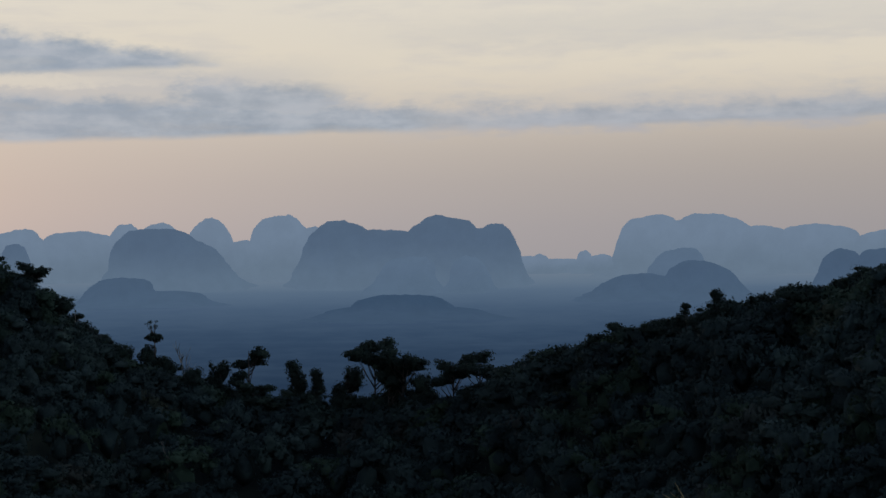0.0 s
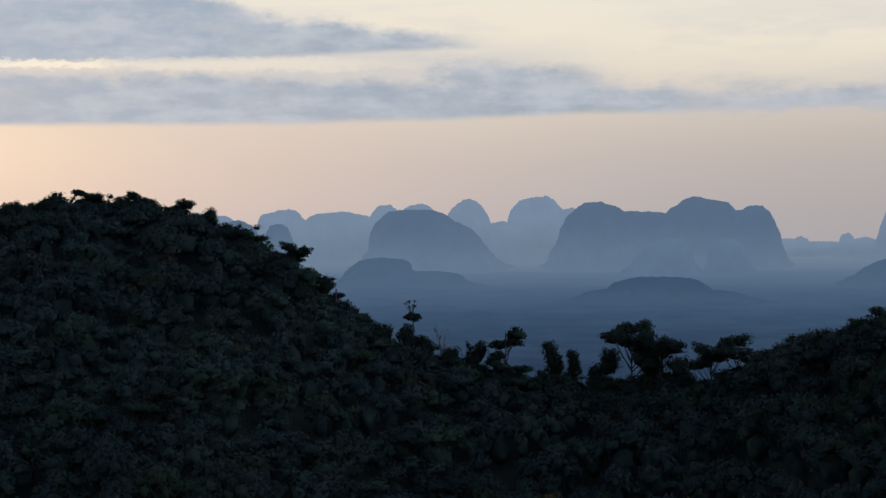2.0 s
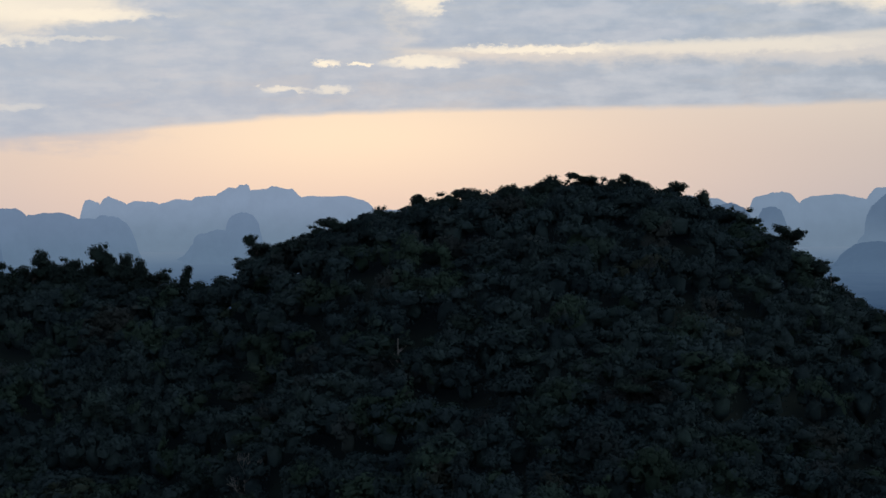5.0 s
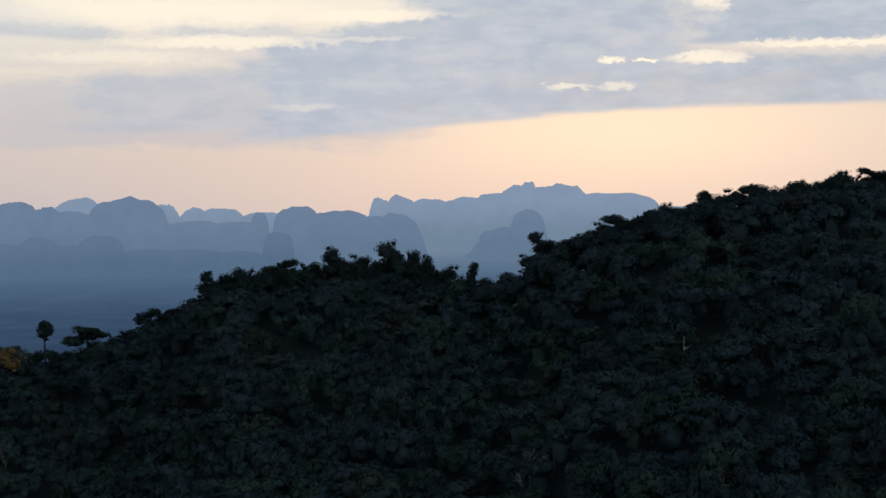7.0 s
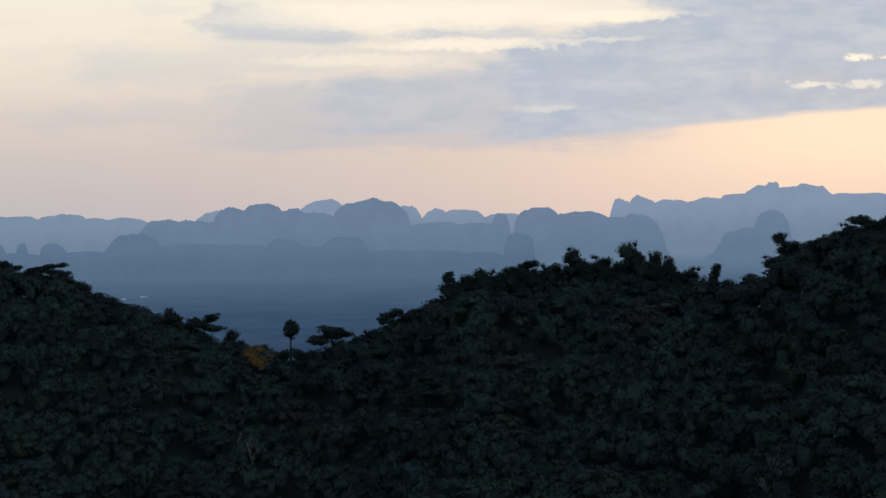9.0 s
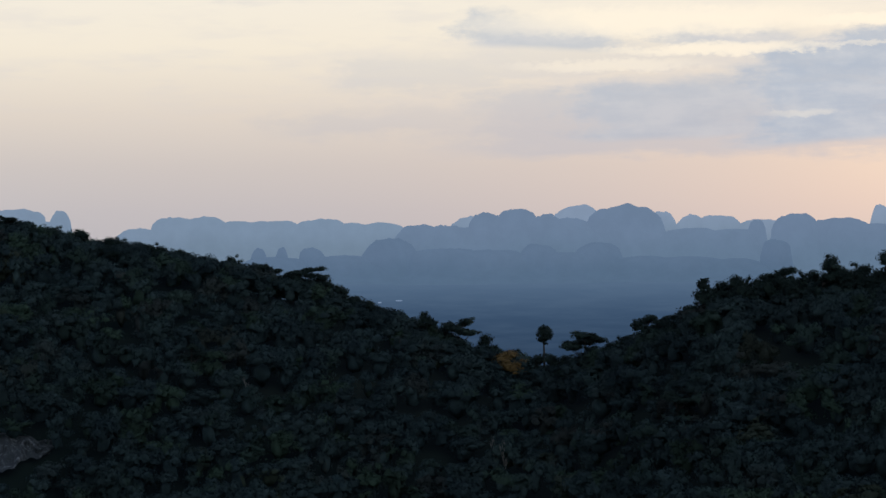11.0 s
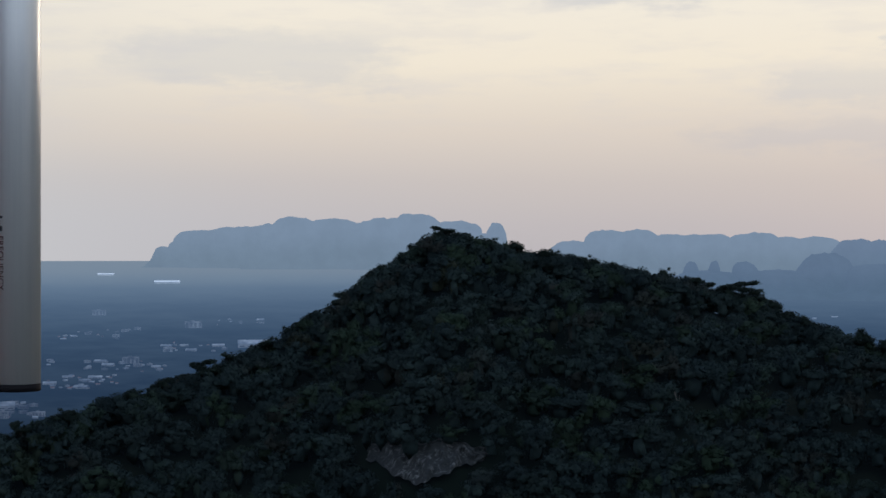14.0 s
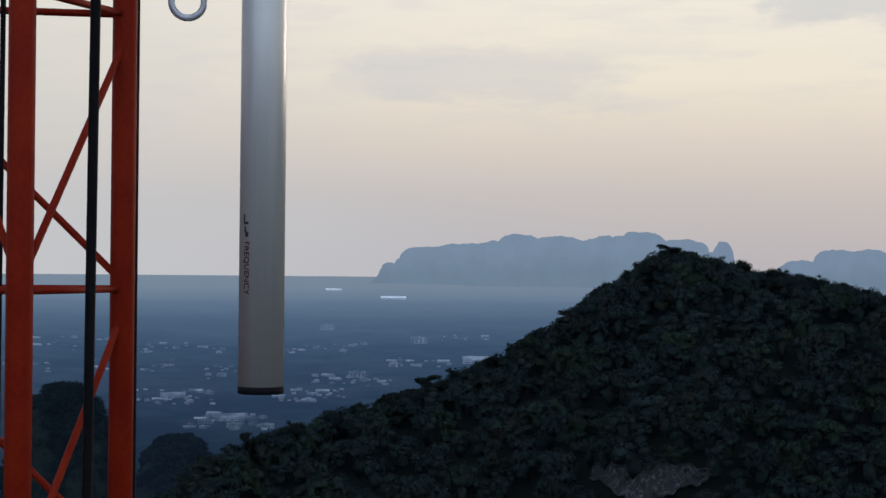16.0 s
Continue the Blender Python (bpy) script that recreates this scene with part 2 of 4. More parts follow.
# the whole ground sheet emits painted haze, stronger with distance
M_GROUND = distant("ground_with_haze_glow", (0.007, 0.011, 0.008), (0.018, 0.022, 0.016), 0.004, HAZE_GLOW)


def foliage(name, dark, light, scale, vary):
    """Leaves: matt, and letting some light through; every crown has a tint of its own."""
    m, k = material(name)
    p = k.add("ShaderNodeTexCoord").outputs["Object"]
    f = k.math("ADD", k.math("MULTIPLY", k.noise(p, scale, 4), 0.65), k.math("MULTIPLY", k.noise(p, scale * 9, 3), 0.35))
    f = k.span(f, 0.34, 0.66)
    r = k.add("ShaderNodeNewGeometry").outputs["Random Per Island"]
    o = k.add("ShaderNodeObjectInfo").outputs["Random"]
    f = k.math("ADD", k.math("MULTIPLY", f, 1 - vary), k.math("MULTIPLY", k.math("ADD", r, o), vary * 0.5))
    col = k.mix(f, dark, light)
    cell = k.add("ShaderNodeTexVoronoi", Vector=p)
    cell.inputs["Scale"].default_value = scale * 2.2
    tint = k.add("ShaderNodeSeparateColor", Color=cell.outputs["Color"])
    col = k.mix(k.span(tint.outputs[0], 0.70, 0.95, 0.0, 0.5), col, (0.040, 0.070, 0.032))
    col = k.mix(k.span(tint.outputs[1], 0.90, 0.98, 0.0, 0.4), col, (0.050, 0.038, 0.027))
    col = k.mix(1.0, col, k.ramp(tint.outputs[2], [(0, (0.76, 0.76, 0.78)), (1, (1.24, 1.24, 1.22))]), "MULTIPLY")
    b = k.add("ShaderNodeBsdfPrincipled", Base_Color=col, Roughness=0.85)
    b.inputs["Specular IOR Level"].default_value = 0.08
    relief = k.add("ShaderNodeBump", Strength=0.7, Distance=0.4, Height=k.noise(p, scale * 40, 4, 0.65))
    k.put(b.inputs["Normal"], relief.outputs[0])
    t = k.add("ShaderNodeBsdfTranslucent", Color=col)
    x = k.add("ShaderNodeMixShader", Fac=0.35)
    k.put(x.inputs[1], b.outputs[0]), k.put(x.inputs[2], t.outputs[0])
    k.put(k.add("ShaderNodeOutputMaterial").inputs[0], x.outputs[0])
    return m


M_LEAF = foliage("forest_leaves", (0.025, 0.043, 0.047), (0.041, 0.064, 0.062), 0.045, 0.08)
M_LEAF_FAR = foliage("skyline_leaves", (0.017, 0.030, 0.028), (0.034, 0.052, 0.040), 0.4, 0.25)
M_YELLOW = surface("yellowing_leaves", (0.09, 0.058, 0.022), (0.15, 0.095, 0.034), 0.8, 0.4, vary=0.5, spec=0.1)
M_BARK = surface("bark", (0.022, 0.020, 0.018), (0.055, 0.048, 0.042), 0.9, 1.5, bump=0.4)
M_PALE_BARK = surface("pale_bark", (0.12, 0.115, 0.105), (0.24, 0.23, 0.205), 0.9, 1.5, bump=0.3)


def limestone():
    """Weathered rock with dark water streaks running down it."""
    m, k = material("limestone")
    p = k.add("ShaderNodeTexCoord").outputs["Object"]
    st = k.add("ShaderNodeMapping", Vector=p)
    st.inputs["Scale"].default_value = (1.0, 1.0, 0.14)
    f = k.math("MULTIPLY", k.span(k.noise(st.outputs[0], 0.7, 4, 0.6), 0.47, 0.72), k.span(k.noise(p, 0.16, 4), 0.36, 0.58, 0.15, 1.0))
    b = k.add("ShaderNodeBsdfPrincipled", Base_Color=k.mix(f, (0.026, 0.031, 0.033), (0.14, 0.147, 0.15)), Roughness=0.95)
    b.inputs["Specular IOR Level"].default_value = 0.2
    k.put(b.inputs["Normal"], k.add("ShaderNodeBump", Strength=0.9, Height=k.noise(p, 1.1, 5)).outputs[0])
    k.put(k.add("ShaderNodeOutputMaterial").inputs[0], b.outputs[0])
    return m


M_ROCK = limestone()
M_SOIL = surface("summit_soil", (0.06, 0.05, 0.035), (0.13, 0.11, 0.08), 0.95, 1.2, bump=0.6)
M_GRASS = surface("dry_grass", (0.16, 0.13, 0.06), (0.34, 0.28, 0.13), 0.8, 3.0, vary=0.5)
M_RED = surface("red_oxide_paint", (0.24, 0.013, 0.004), (0.31, 0.025, 0.006), 0.6, 9.0, bump=0.15, fine=12, spec=0.12)
M_BLACK = surface("black_rubber", (0.004, 0.004, 0.006), (0.009, 0.009, 0.011), 0.75, 6.0, spec=0.15)


def drawn_metal():
    """Dull drawn aluminium with lengthwise streaks and a few stains."""
    m, k = material("drawn_aluminium")
    p = k.add("ShaderNodeTexCoord").outputs["Object"]
    st = k.add("ShaderNodeMapping", Vector=p)
    st.inputs["Scale"].default_value = (1.0, 1.0, 0.03)
    streak = k.span(k.noise(st.outputs[0], 60.0, 4, 0.6), 0.3, 0.7)
    stain = k.span(k.noise(p, 7.0, 5, 0.65), 0.52, 0.75)
    col = k.mix(k.math("MULTIPLY", stain, 0.18), k.mix(streak, (0.80, 0.81, 0.80), (0.88, 0.88, 0.86)), (0.48, 0.47, 0.45))
    b = k.add("ShaderNodeBsdfPrincipled", Base_Color=col, Roughness=k.span(streak, 0.0, 1.0, 0.36, 0.48), Metallic=0.5)
    k.put(b.inputs["Normal"], k.add("ShaderNodeBump", Strength=0.015, Height=streak).outputs[0])
    k.put(k.add("ShaderNodeOutputMaterial").inputs[0], b.outputs[0])
    return m


M_STEEL = drawn_metal()
M_RING = surface("white_metal", (0.5, 0.52, 0.56), (0.62, 0.64, 0.68), 0.35, 12.0, metal=0.3)
M_INK = surface("dark_red_print", (0.07, 0.012, 0.012), (0.11, 0.02, 0.02), 0.7, 30.0)
M_GREYINK = surface("worn_grey_print", (0.03, 0.03, 0.035), (0.08, 0.08, 0.085), 0.7, 30.0)
# town surfaces, windows included, and far leaves emit the painted haze too
M_WALL = distant("town_walls", (0.07, 0.075, 0.08), (0.25, 0.25, 0.25), 0.02, HAZE_GLOW)
M_TIN = distant("tin_roofs", (0.10, 0.12, 0.14), (0.36, 0.38, 0.40), 0.015, HAZE_GLOW)
M_BRIGHT = distant("white_roofs", (0.7, 0.7, 0.7), (0.85, 0.85, 0.84), 0.05, HAZE_GLOW)
M_CLAY = distant("clay_roofs", (0.12, 0.07, 0.05), (0.22, 0.12, 0.09), 0.02, HAZE_GLOW)
M_PANE = distant("town_windows", (0.02, 0.025, 0.03), (0.05, 0.055, 0.06), 0.2, HAZE_GLOW)
M_LEAF_HAZE = distant("hazy_leaves", (0.008, 0.013, 0.011), (0.020, 0.028, 0.020), 0.05, HAZE_GLOW)

# ---- helpers of this scene ----


def at(az, el, d):
    """The place at d metres over the ground from the summit, az degrees to the left of north, at that elevation."""
    a = radians(az)
    return Vector((-math.sin(a) * d, math.cos(a) * d, EYE + d * math.tan(radians(el))))


def part(name, bm, mat, parent=None, label=""):
    """Link a bmesh as one mesh object, under a thing if one is given."""
    me = bpy.data.meshes.new(name)
    bm.to_mesh(me)
    bm.free()
    return link(name, me, mat, parent, label)


def link(name, me, mat, parent=None, label=""):
    me.materials.append(mat)
    ob = new(name, me)
    ob.parent = parent
    if label:
        ob["label"] = label
    return ob


def mesh_from(name, verts, faces, smooth=False, normals=None):
    """A mesh from arrays of corners and equal-sided faces; normals: the way that each corner shades."""
    me = bpy.data.meshes.new(name)
    verts, faces = np.asarray(verts, np.float32), np.asarray(faces, np.int32)
    n = faces.shape[1]
    me.vertices.add(len(verts)), me.vertices.foreach_set("co", verts.ravel())
    me.loops.add(faces.size), me.loops.foreach_set("vertex_index", faces.ravel())
    me.polygons.add(len(faces)), me.polygons.foreach_set("loop_start", np.arange(0, faces.size, n, dtype=np.int32))
    me.polygons.foreach_set("loop_total", np.full(len(faces), n, np.int32))
    me.polygons.foreach_set("use_smooth", np.full(len(faces), smooth, bool))
    me.update(calc_edges=True)
    if normals is not None:
        me.normals_split_custom_set_from_vertices(np.asarray(normals, np.float32))
    return me


def tube(bm, points, radii, sides=8):
    """A tapered tube through points, closed at its ends."""
    rings, u = [], None
    for i, (p, r) in enumerate(zip(points, radii)):
        a, b = Vector(points[max(i - 1, 0)]), Vector(points[min(i + 1, len(points) - 1)])
        t = (b - a).normalized()
        u = t.orthogonal() if u is None else u - t * u.dot(t)
        u.normalize()
        v = t.cross(u)
        rings.append([bm.verts.new(Vector(p) + (u * math.cos(q) + v * math.sin(q)) * r)
                      for q in (2 * math.pi * j / sides for j in range(sides))])
    for a, b in zip(rings, rings[1:]):
        for j in range(sides):
            f = bm.faces.new((a[j], a[(j + 1) % sides], b[(j + 1) % sides], b[j]))
            f.smooth = True
    bm.faces.new(list(reversed(rings[0]))), bm.faces.new(rings[-1])


# ---- terrain ----
# the wooded ridge round the valley: azimuth, elevation of its tree tops, distance
CREST = np.array([
    (-40, 1.0, 300), (-25, 1.0, 330), (-16, -0.2, 360), (-13.4, -0.75, 370), (-11.5, -1.4, 380), (-9, -1.75, 390), (-7.2, -2.3, 400), (-5, -2.75, 420),
    (-3, -3.3, 440), (-1, -4.3, 460), (1, -4.6, 475), (4, -4.55, 490), (6.5, -4.2, 500), (8.3, -3.8, 505), (10, -3.05, 510),
    (11.5, -1.75, 515), (12.6, -0.75, 520), (14, -0.1, 525), (15.5, 0.7, 530), (17.5, 1.12, 535), (19.5, 1.12, 540), (22, 0.8, 545),
    (25.5, 0.2, 550), (28, -0.65, 560), (30.5, -2.05, 580)])
CREST = np.vstack((CREST, [
    (32.3, -1.85, 600), (34, -1.4, 610), (37, -1.75, 620), (38.6, -1.9, 625), (40, -2.7, 635), (42, -3.55, 655), (44, -4.05, 690),
    (46, -3.6, 700), (48, -2.8, 710), (49.5, -2.25, 720), (51.3, -1.42, 730), (54, -0.82, 740), (57, -0.22, 745), (59.5, 0.25, 750), (60.7, 0.52, 750),
    (61.7, -0.12, 748), (63, -1.05, 742), (64.5, -2.15, 735), (66, -3.05, 725), (68.3, -3.95, 710), (70.5, -4.55, 700), (73, -5.35, 690), (75, -6.1, 680),
    (76.5, -7.6, 675), (79, -9.5, 670), (90, -14, 660)]))
CANOPY = 11.0
SQUASH = 3400.0


def near_far(d):
    """Past 1500 m the land is drawn in towards the summit, so that the horizon lies 4.9 km off."""
    return np.where(d < 1500, d, 1500 + SQUASH * (1 - np.exp(-(np.maximum(d, 1500) - 1500) / SQUASH)))


def far_near(r):
    return np.where(r < 1500, r, 1500 - SQUASH * np.log(np.maximum(1 - (np.maximum(r, 1500) - 1500) / SQUASH, 1e-4)))


def plain(r):
    """Height of the plain at the drawn-in distance r."""
    d = far_near(r)
    return EYE * (1 - r / np.maximum(d, 1.0)) - 0.0


AZ_FINE = np.linspace(-40, 90, 1301)
KERN = np.exp(-0.5 * (np.arange(-12, 13) / 3.5) ** 2)
KERN /= KERN.sum()
CREST_EL = np.convolve(np.pad(np.interp(AZ_FINE, CREST[:, 0], CREST[:, 1]), 12, "edge"), KERN, "valid")
CREST_D = np.convolve(np.pad(np.interp(AZ_FINE, CREST[:, 0], CREST[:, 2]), 12, "edge"), KERN, "valid")


def wobble(x, y, s):
    """Cheap smooth noise from -1 to 1, s metres across."""
    x, y = x / s, y / s
    return (np.sin(x * 1.7 + 1.3 * np.sin(y * 1.1 + 2)) + np.sin(y * 1.9 + 1.7 * np.sin(x * 0.9 + 1)) + np.sin((x + y) * 1.3 + 4)) / 3


def land(az, r):
    """Height of the ground."""
    az, r = np.asarray(az, float), np.asarray(r, float)
    x, y = -np.sin(np.radians(az)) * r, np.cos(np.radians(az)) * r
    d = np.interp(az, AZ_FINE, CREST_D)
    top = EYE + d * np.tan(np.radians(np.interp(az, AZ_FINE, CREST_EL))) - CANOPY
    edge = np.clip(np.minimum((az + 75) / 35, (100 - az) / 12), 0, 1)
    top = top * edge
    off = r - d
    slope = np.where(off < 0, 0.50 + 0.06 * wobble(x, y, 60), 0.42)
    ridge = top - slope * (np.sqrt(off ** 2 + 64) - 8) + 3.0 * wobble(x, y, 22) * np.clip(-off / 30, 0, 1)
    own = EYE - 1.62 - 0.75 * (np.sqrt(np.maximum(r - 7.0, 0) ** 2 + 9) - 3) + 0.03 * wobble(x, y, 0.7)
    floor = np.where(r < 330, 110.0 + 6 * wobble(x, y, 50), 0)
    low = plain(r)
    return np.maximum(np.maximum(np.maximum(ridge, own), low), np.where(edge > 0.5, np.minimum(floor, ridge + 60), low))


def build_ground():
    az = np.concatenate((np.arange(-180, -20, 5.0), np.arange(-20, 86, 0.4), np.arange(86, 180, 5.0)))
    r = np.concatenate(([0.02, 0.5, 1.5, 3, 4.5, 6, 7, 8, 9, 10, 12, 15, 20, 28, 40, 60, 90, 130, 180, 230, 270], np.arange(290, 800, 6.0), np.geomspace(810, 3000, 30), np.linspace(3060, 4700, 34),
                        [4740, 4780, 4810, 4835, 4855, 4870, 4880, 4888, 4893, 4896, 4898, 4899.1, 4899.6]))
    A, R = np.meshgrid(az, r)
    Z = land(A, R)
    v = np.stack((-np.sin(np.radians(A)) * R, np.cos(np.radians(A)) * R, Z), -1).reshape(-1, 3)
    n, m = len(r), len(az)
    i, j = np.meshgrid(np.arange(n - 1), np.arange(m), indexing="ij")
    k = (j + 1) % m
    f = np.stack((i * m + j, (i + 1) * m + j, (i + 1) * m + k, i * m + k), -1).reshape(-1, 4)
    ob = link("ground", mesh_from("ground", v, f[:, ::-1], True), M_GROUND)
    return tagged(ob, "dark wooded slopes falling to a hazy blue plain", "ground", kind="structure")


build_ground()

# ---- distant limestone hills ----


def karst(az, el, half, base, mat, seed, label, deep=160, sheer=0.46):
    """A steep limestone hill: azimuth, elevation of its top, half its width in degrees, elevation of its foot."""
    rng = np.random.default_rng(seed)
    d = float(near_far(np.array(EYE / math.tan(radians(-base))))) if base < 0 else 4880.0
    d = min(d, 4872.0)
    foot, top = at(az, base, d), at(az, el, d)
    w, h = d * math.tan(radians(half)), top.z - foot.z
    n, m = 64, 22
    q, f = np.meshgrid(np.linspace(0, 2 * np.pi, n, endpoint=False), np.linspace(0, 1, m), indexing="xy")
    ph = rng.uniform(0, 6.28, 4)
    # sheer walls over a talus skirt on some sides, worn rounder on others
    rows = np.linspace(0, 1, 9)
    wall = (np.array((1.80, 1.50, 1.20, 1.02, 0.95, 0.87, 0.70, 0.40, 0.0)), np.array((-0.15, 0.0, 0.11, 0.30, 0.56, 0.82, 0.945, 0.985, 1.0)))
    dome = (np.array((1.80, 1.52, 1.26, 1.08, 0.93, 0.74, 0.50, 0.26, 0.0)), np.array((-0.15, 0.0, 0.14, 0.33, 0.56, 0.78, 0.925, 0.985, 1.0)))
    mix = np.clip(0.5 + 0.5 * np.sin(q + ph[0]) + 0.25 * np.sin(2 * q + ph[1]) - 0.2 - (sheer - 0.5), 0, 1)
    rad = np.interp(f, rows, wall[0]) * mix + np.interp(f, rows, dome[0]) * (1 - mix)
    hgt = np.interp(f, rows, wall[1]) * mix + np.interp(f, rows, dome[1]) * (1 - mix)

    def rough(scale):
        """Smooth noise over the hill, about -1 to 1."""
        px, py, pz = rad * np.cos(q) * scale, rad * np.sin(q) * scale, hgt * scale * 0.8
        out = 0
        for _ in range(6):
            d = rng.normal(size=3)
            d /= np.linalg.norm(d)
            out = out + np.sin(px * d[0] + py * d[1] + pz * d[2] + rng.uniform(0, 6.28))
        return out / 2.4

    rad = rad * (1 + 0.07 * rough(3.0) + 0.045 * rough(7.0) + 0.03 * rough(15.0) + 0.015 * rough(30.0))
    x, y = rad * np.cos(q), rad * np.sin(q)
    z = hgt + np.clip(hgt, 0, 1) * (0.022 * rough(5.0) + 0.016 * rough(12.0) + 0.012 * rough(26.0) + 0.04 * x * np.sin(ph[2]))
    z = z + rng.normal(scale=0.005, size=z.shape) * (hgt > 0.25)
    a = radians(az)
    ca, sa = math.cos(a), math.sin(a)
    px, py, pz = x * w, y * min(w, deep) * 0.8, z * h
    v = np.stack((px * ca - py * sa, px * sa + py * ca, pz), -1).reshape(-1, 3)
    i, j = np.meshgrid(np.arange(m - 1), np.arange(n), indexing="ij")
    k = (j + 1) % n
    faces = np.stack((i * n + j, i * n + k, (i + 1) * n + k, (i + 1) * n + j), -1).reshape(-1, 4)
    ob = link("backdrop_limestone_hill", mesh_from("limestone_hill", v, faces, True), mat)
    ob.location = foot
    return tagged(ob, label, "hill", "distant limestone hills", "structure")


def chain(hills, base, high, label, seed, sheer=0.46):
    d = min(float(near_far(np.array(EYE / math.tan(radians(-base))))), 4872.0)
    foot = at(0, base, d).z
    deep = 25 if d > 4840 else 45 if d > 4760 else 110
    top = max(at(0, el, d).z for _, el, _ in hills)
    mat = haze_painted_hill("hills_with_painted_haze", air(d - deep), srgb(*high), foot, foot + 0.75 * (top - foot))
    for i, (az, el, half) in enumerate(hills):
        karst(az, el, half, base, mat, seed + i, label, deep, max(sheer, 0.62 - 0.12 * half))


# painted haze colours of the hill tops, paler for farther chains
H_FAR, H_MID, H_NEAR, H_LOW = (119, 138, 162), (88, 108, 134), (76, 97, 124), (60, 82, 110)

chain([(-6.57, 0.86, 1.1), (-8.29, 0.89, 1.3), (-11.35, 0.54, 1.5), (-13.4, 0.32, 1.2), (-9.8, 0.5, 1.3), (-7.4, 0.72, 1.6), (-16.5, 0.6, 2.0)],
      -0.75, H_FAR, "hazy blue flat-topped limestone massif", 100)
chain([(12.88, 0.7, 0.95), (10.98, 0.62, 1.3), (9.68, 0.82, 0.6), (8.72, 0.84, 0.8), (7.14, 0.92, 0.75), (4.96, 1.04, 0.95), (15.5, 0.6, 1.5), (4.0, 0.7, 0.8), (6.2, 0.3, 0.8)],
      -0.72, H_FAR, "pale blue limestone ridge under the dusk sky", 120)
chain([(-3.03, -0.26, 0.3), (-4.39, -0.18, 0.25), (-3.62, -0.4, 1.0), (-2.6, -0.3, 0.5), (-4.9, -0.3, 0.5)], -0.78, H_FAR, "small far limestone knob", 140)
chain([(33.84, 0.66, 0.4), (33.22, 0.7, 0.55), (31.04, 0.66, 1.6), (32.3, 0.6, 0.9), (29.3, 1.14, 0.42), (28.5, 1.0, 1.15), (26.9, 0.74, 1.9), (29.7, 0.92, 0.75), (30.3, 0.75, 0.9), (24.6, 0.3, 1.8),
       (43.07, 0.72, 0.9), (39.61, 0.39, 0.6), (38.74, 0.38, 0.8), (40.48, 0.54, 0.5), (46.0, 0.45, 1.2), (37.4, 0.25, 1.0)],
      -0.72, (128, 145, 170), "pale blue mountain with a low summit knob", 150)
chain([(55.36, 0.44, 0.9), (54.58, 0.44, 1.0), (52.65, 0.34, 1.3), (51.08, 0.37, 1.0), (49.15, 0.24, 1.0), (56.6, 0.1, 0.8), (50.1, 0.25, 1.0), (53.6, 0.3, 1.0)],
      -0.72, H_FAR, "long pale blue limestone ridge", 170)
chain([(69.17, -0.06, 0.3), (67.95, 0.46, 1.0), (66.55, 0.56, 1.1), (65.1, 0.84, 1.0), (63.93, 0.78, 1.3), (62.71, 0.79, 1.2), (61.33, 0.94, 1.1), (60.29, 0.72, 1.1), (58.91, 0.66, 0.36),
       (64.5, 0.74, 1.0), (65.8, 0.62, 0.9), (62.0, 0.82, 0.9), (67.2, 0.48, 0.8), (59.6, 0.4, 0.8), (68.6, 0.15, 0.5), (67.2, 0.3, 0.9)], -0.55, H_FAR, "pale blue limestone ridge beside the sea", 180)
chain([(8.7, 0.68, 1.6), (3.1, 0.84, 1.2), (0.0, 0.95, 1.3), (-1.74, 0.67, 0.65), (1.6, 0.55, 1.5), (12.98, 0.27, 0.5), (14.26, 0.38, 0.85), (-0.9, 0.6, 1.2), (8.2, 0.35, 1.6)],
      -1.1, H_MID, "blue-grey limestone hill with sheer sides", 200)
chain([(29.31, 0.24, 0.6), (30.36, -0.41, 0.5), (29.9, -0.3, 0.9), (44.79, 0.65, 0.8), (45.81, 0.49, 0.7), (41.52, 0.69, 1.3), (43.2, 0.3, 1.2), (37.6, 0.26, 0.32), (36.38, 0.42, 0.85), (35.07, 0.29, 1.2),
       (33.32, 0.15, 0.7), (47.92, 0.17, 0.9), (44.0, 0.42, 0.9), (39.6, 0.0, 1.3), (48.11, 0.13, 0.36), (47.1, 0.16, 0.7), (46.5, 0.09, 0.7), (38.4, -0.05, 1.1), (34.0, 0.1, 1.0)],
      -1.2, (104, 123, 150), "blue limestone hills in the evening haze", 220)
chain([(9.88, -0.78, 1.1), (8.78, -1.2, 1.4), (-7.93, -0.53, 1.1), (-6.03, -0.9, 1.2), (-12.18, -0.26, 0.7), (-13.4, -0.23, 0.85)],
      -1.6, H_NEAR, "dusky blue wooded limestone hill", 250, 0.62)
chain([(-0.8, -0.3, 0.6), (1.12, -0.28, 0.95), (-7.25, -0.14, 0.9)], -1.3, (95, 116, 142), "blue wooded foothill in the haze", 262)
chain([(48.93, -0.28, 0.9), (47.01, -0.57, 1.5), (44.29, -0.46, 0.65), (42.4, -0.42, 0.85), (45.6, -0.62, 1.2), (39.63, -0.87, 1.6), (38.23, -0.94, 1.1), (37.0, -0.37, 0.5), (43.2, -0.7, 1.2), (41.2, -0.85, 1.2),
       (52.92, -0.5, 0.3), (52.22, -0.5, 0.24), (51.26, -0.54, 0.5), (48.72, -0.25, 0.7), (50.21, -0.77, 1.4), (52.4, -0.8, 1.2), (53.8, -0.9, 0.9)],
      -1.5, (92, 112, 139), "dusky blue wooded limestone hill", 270)
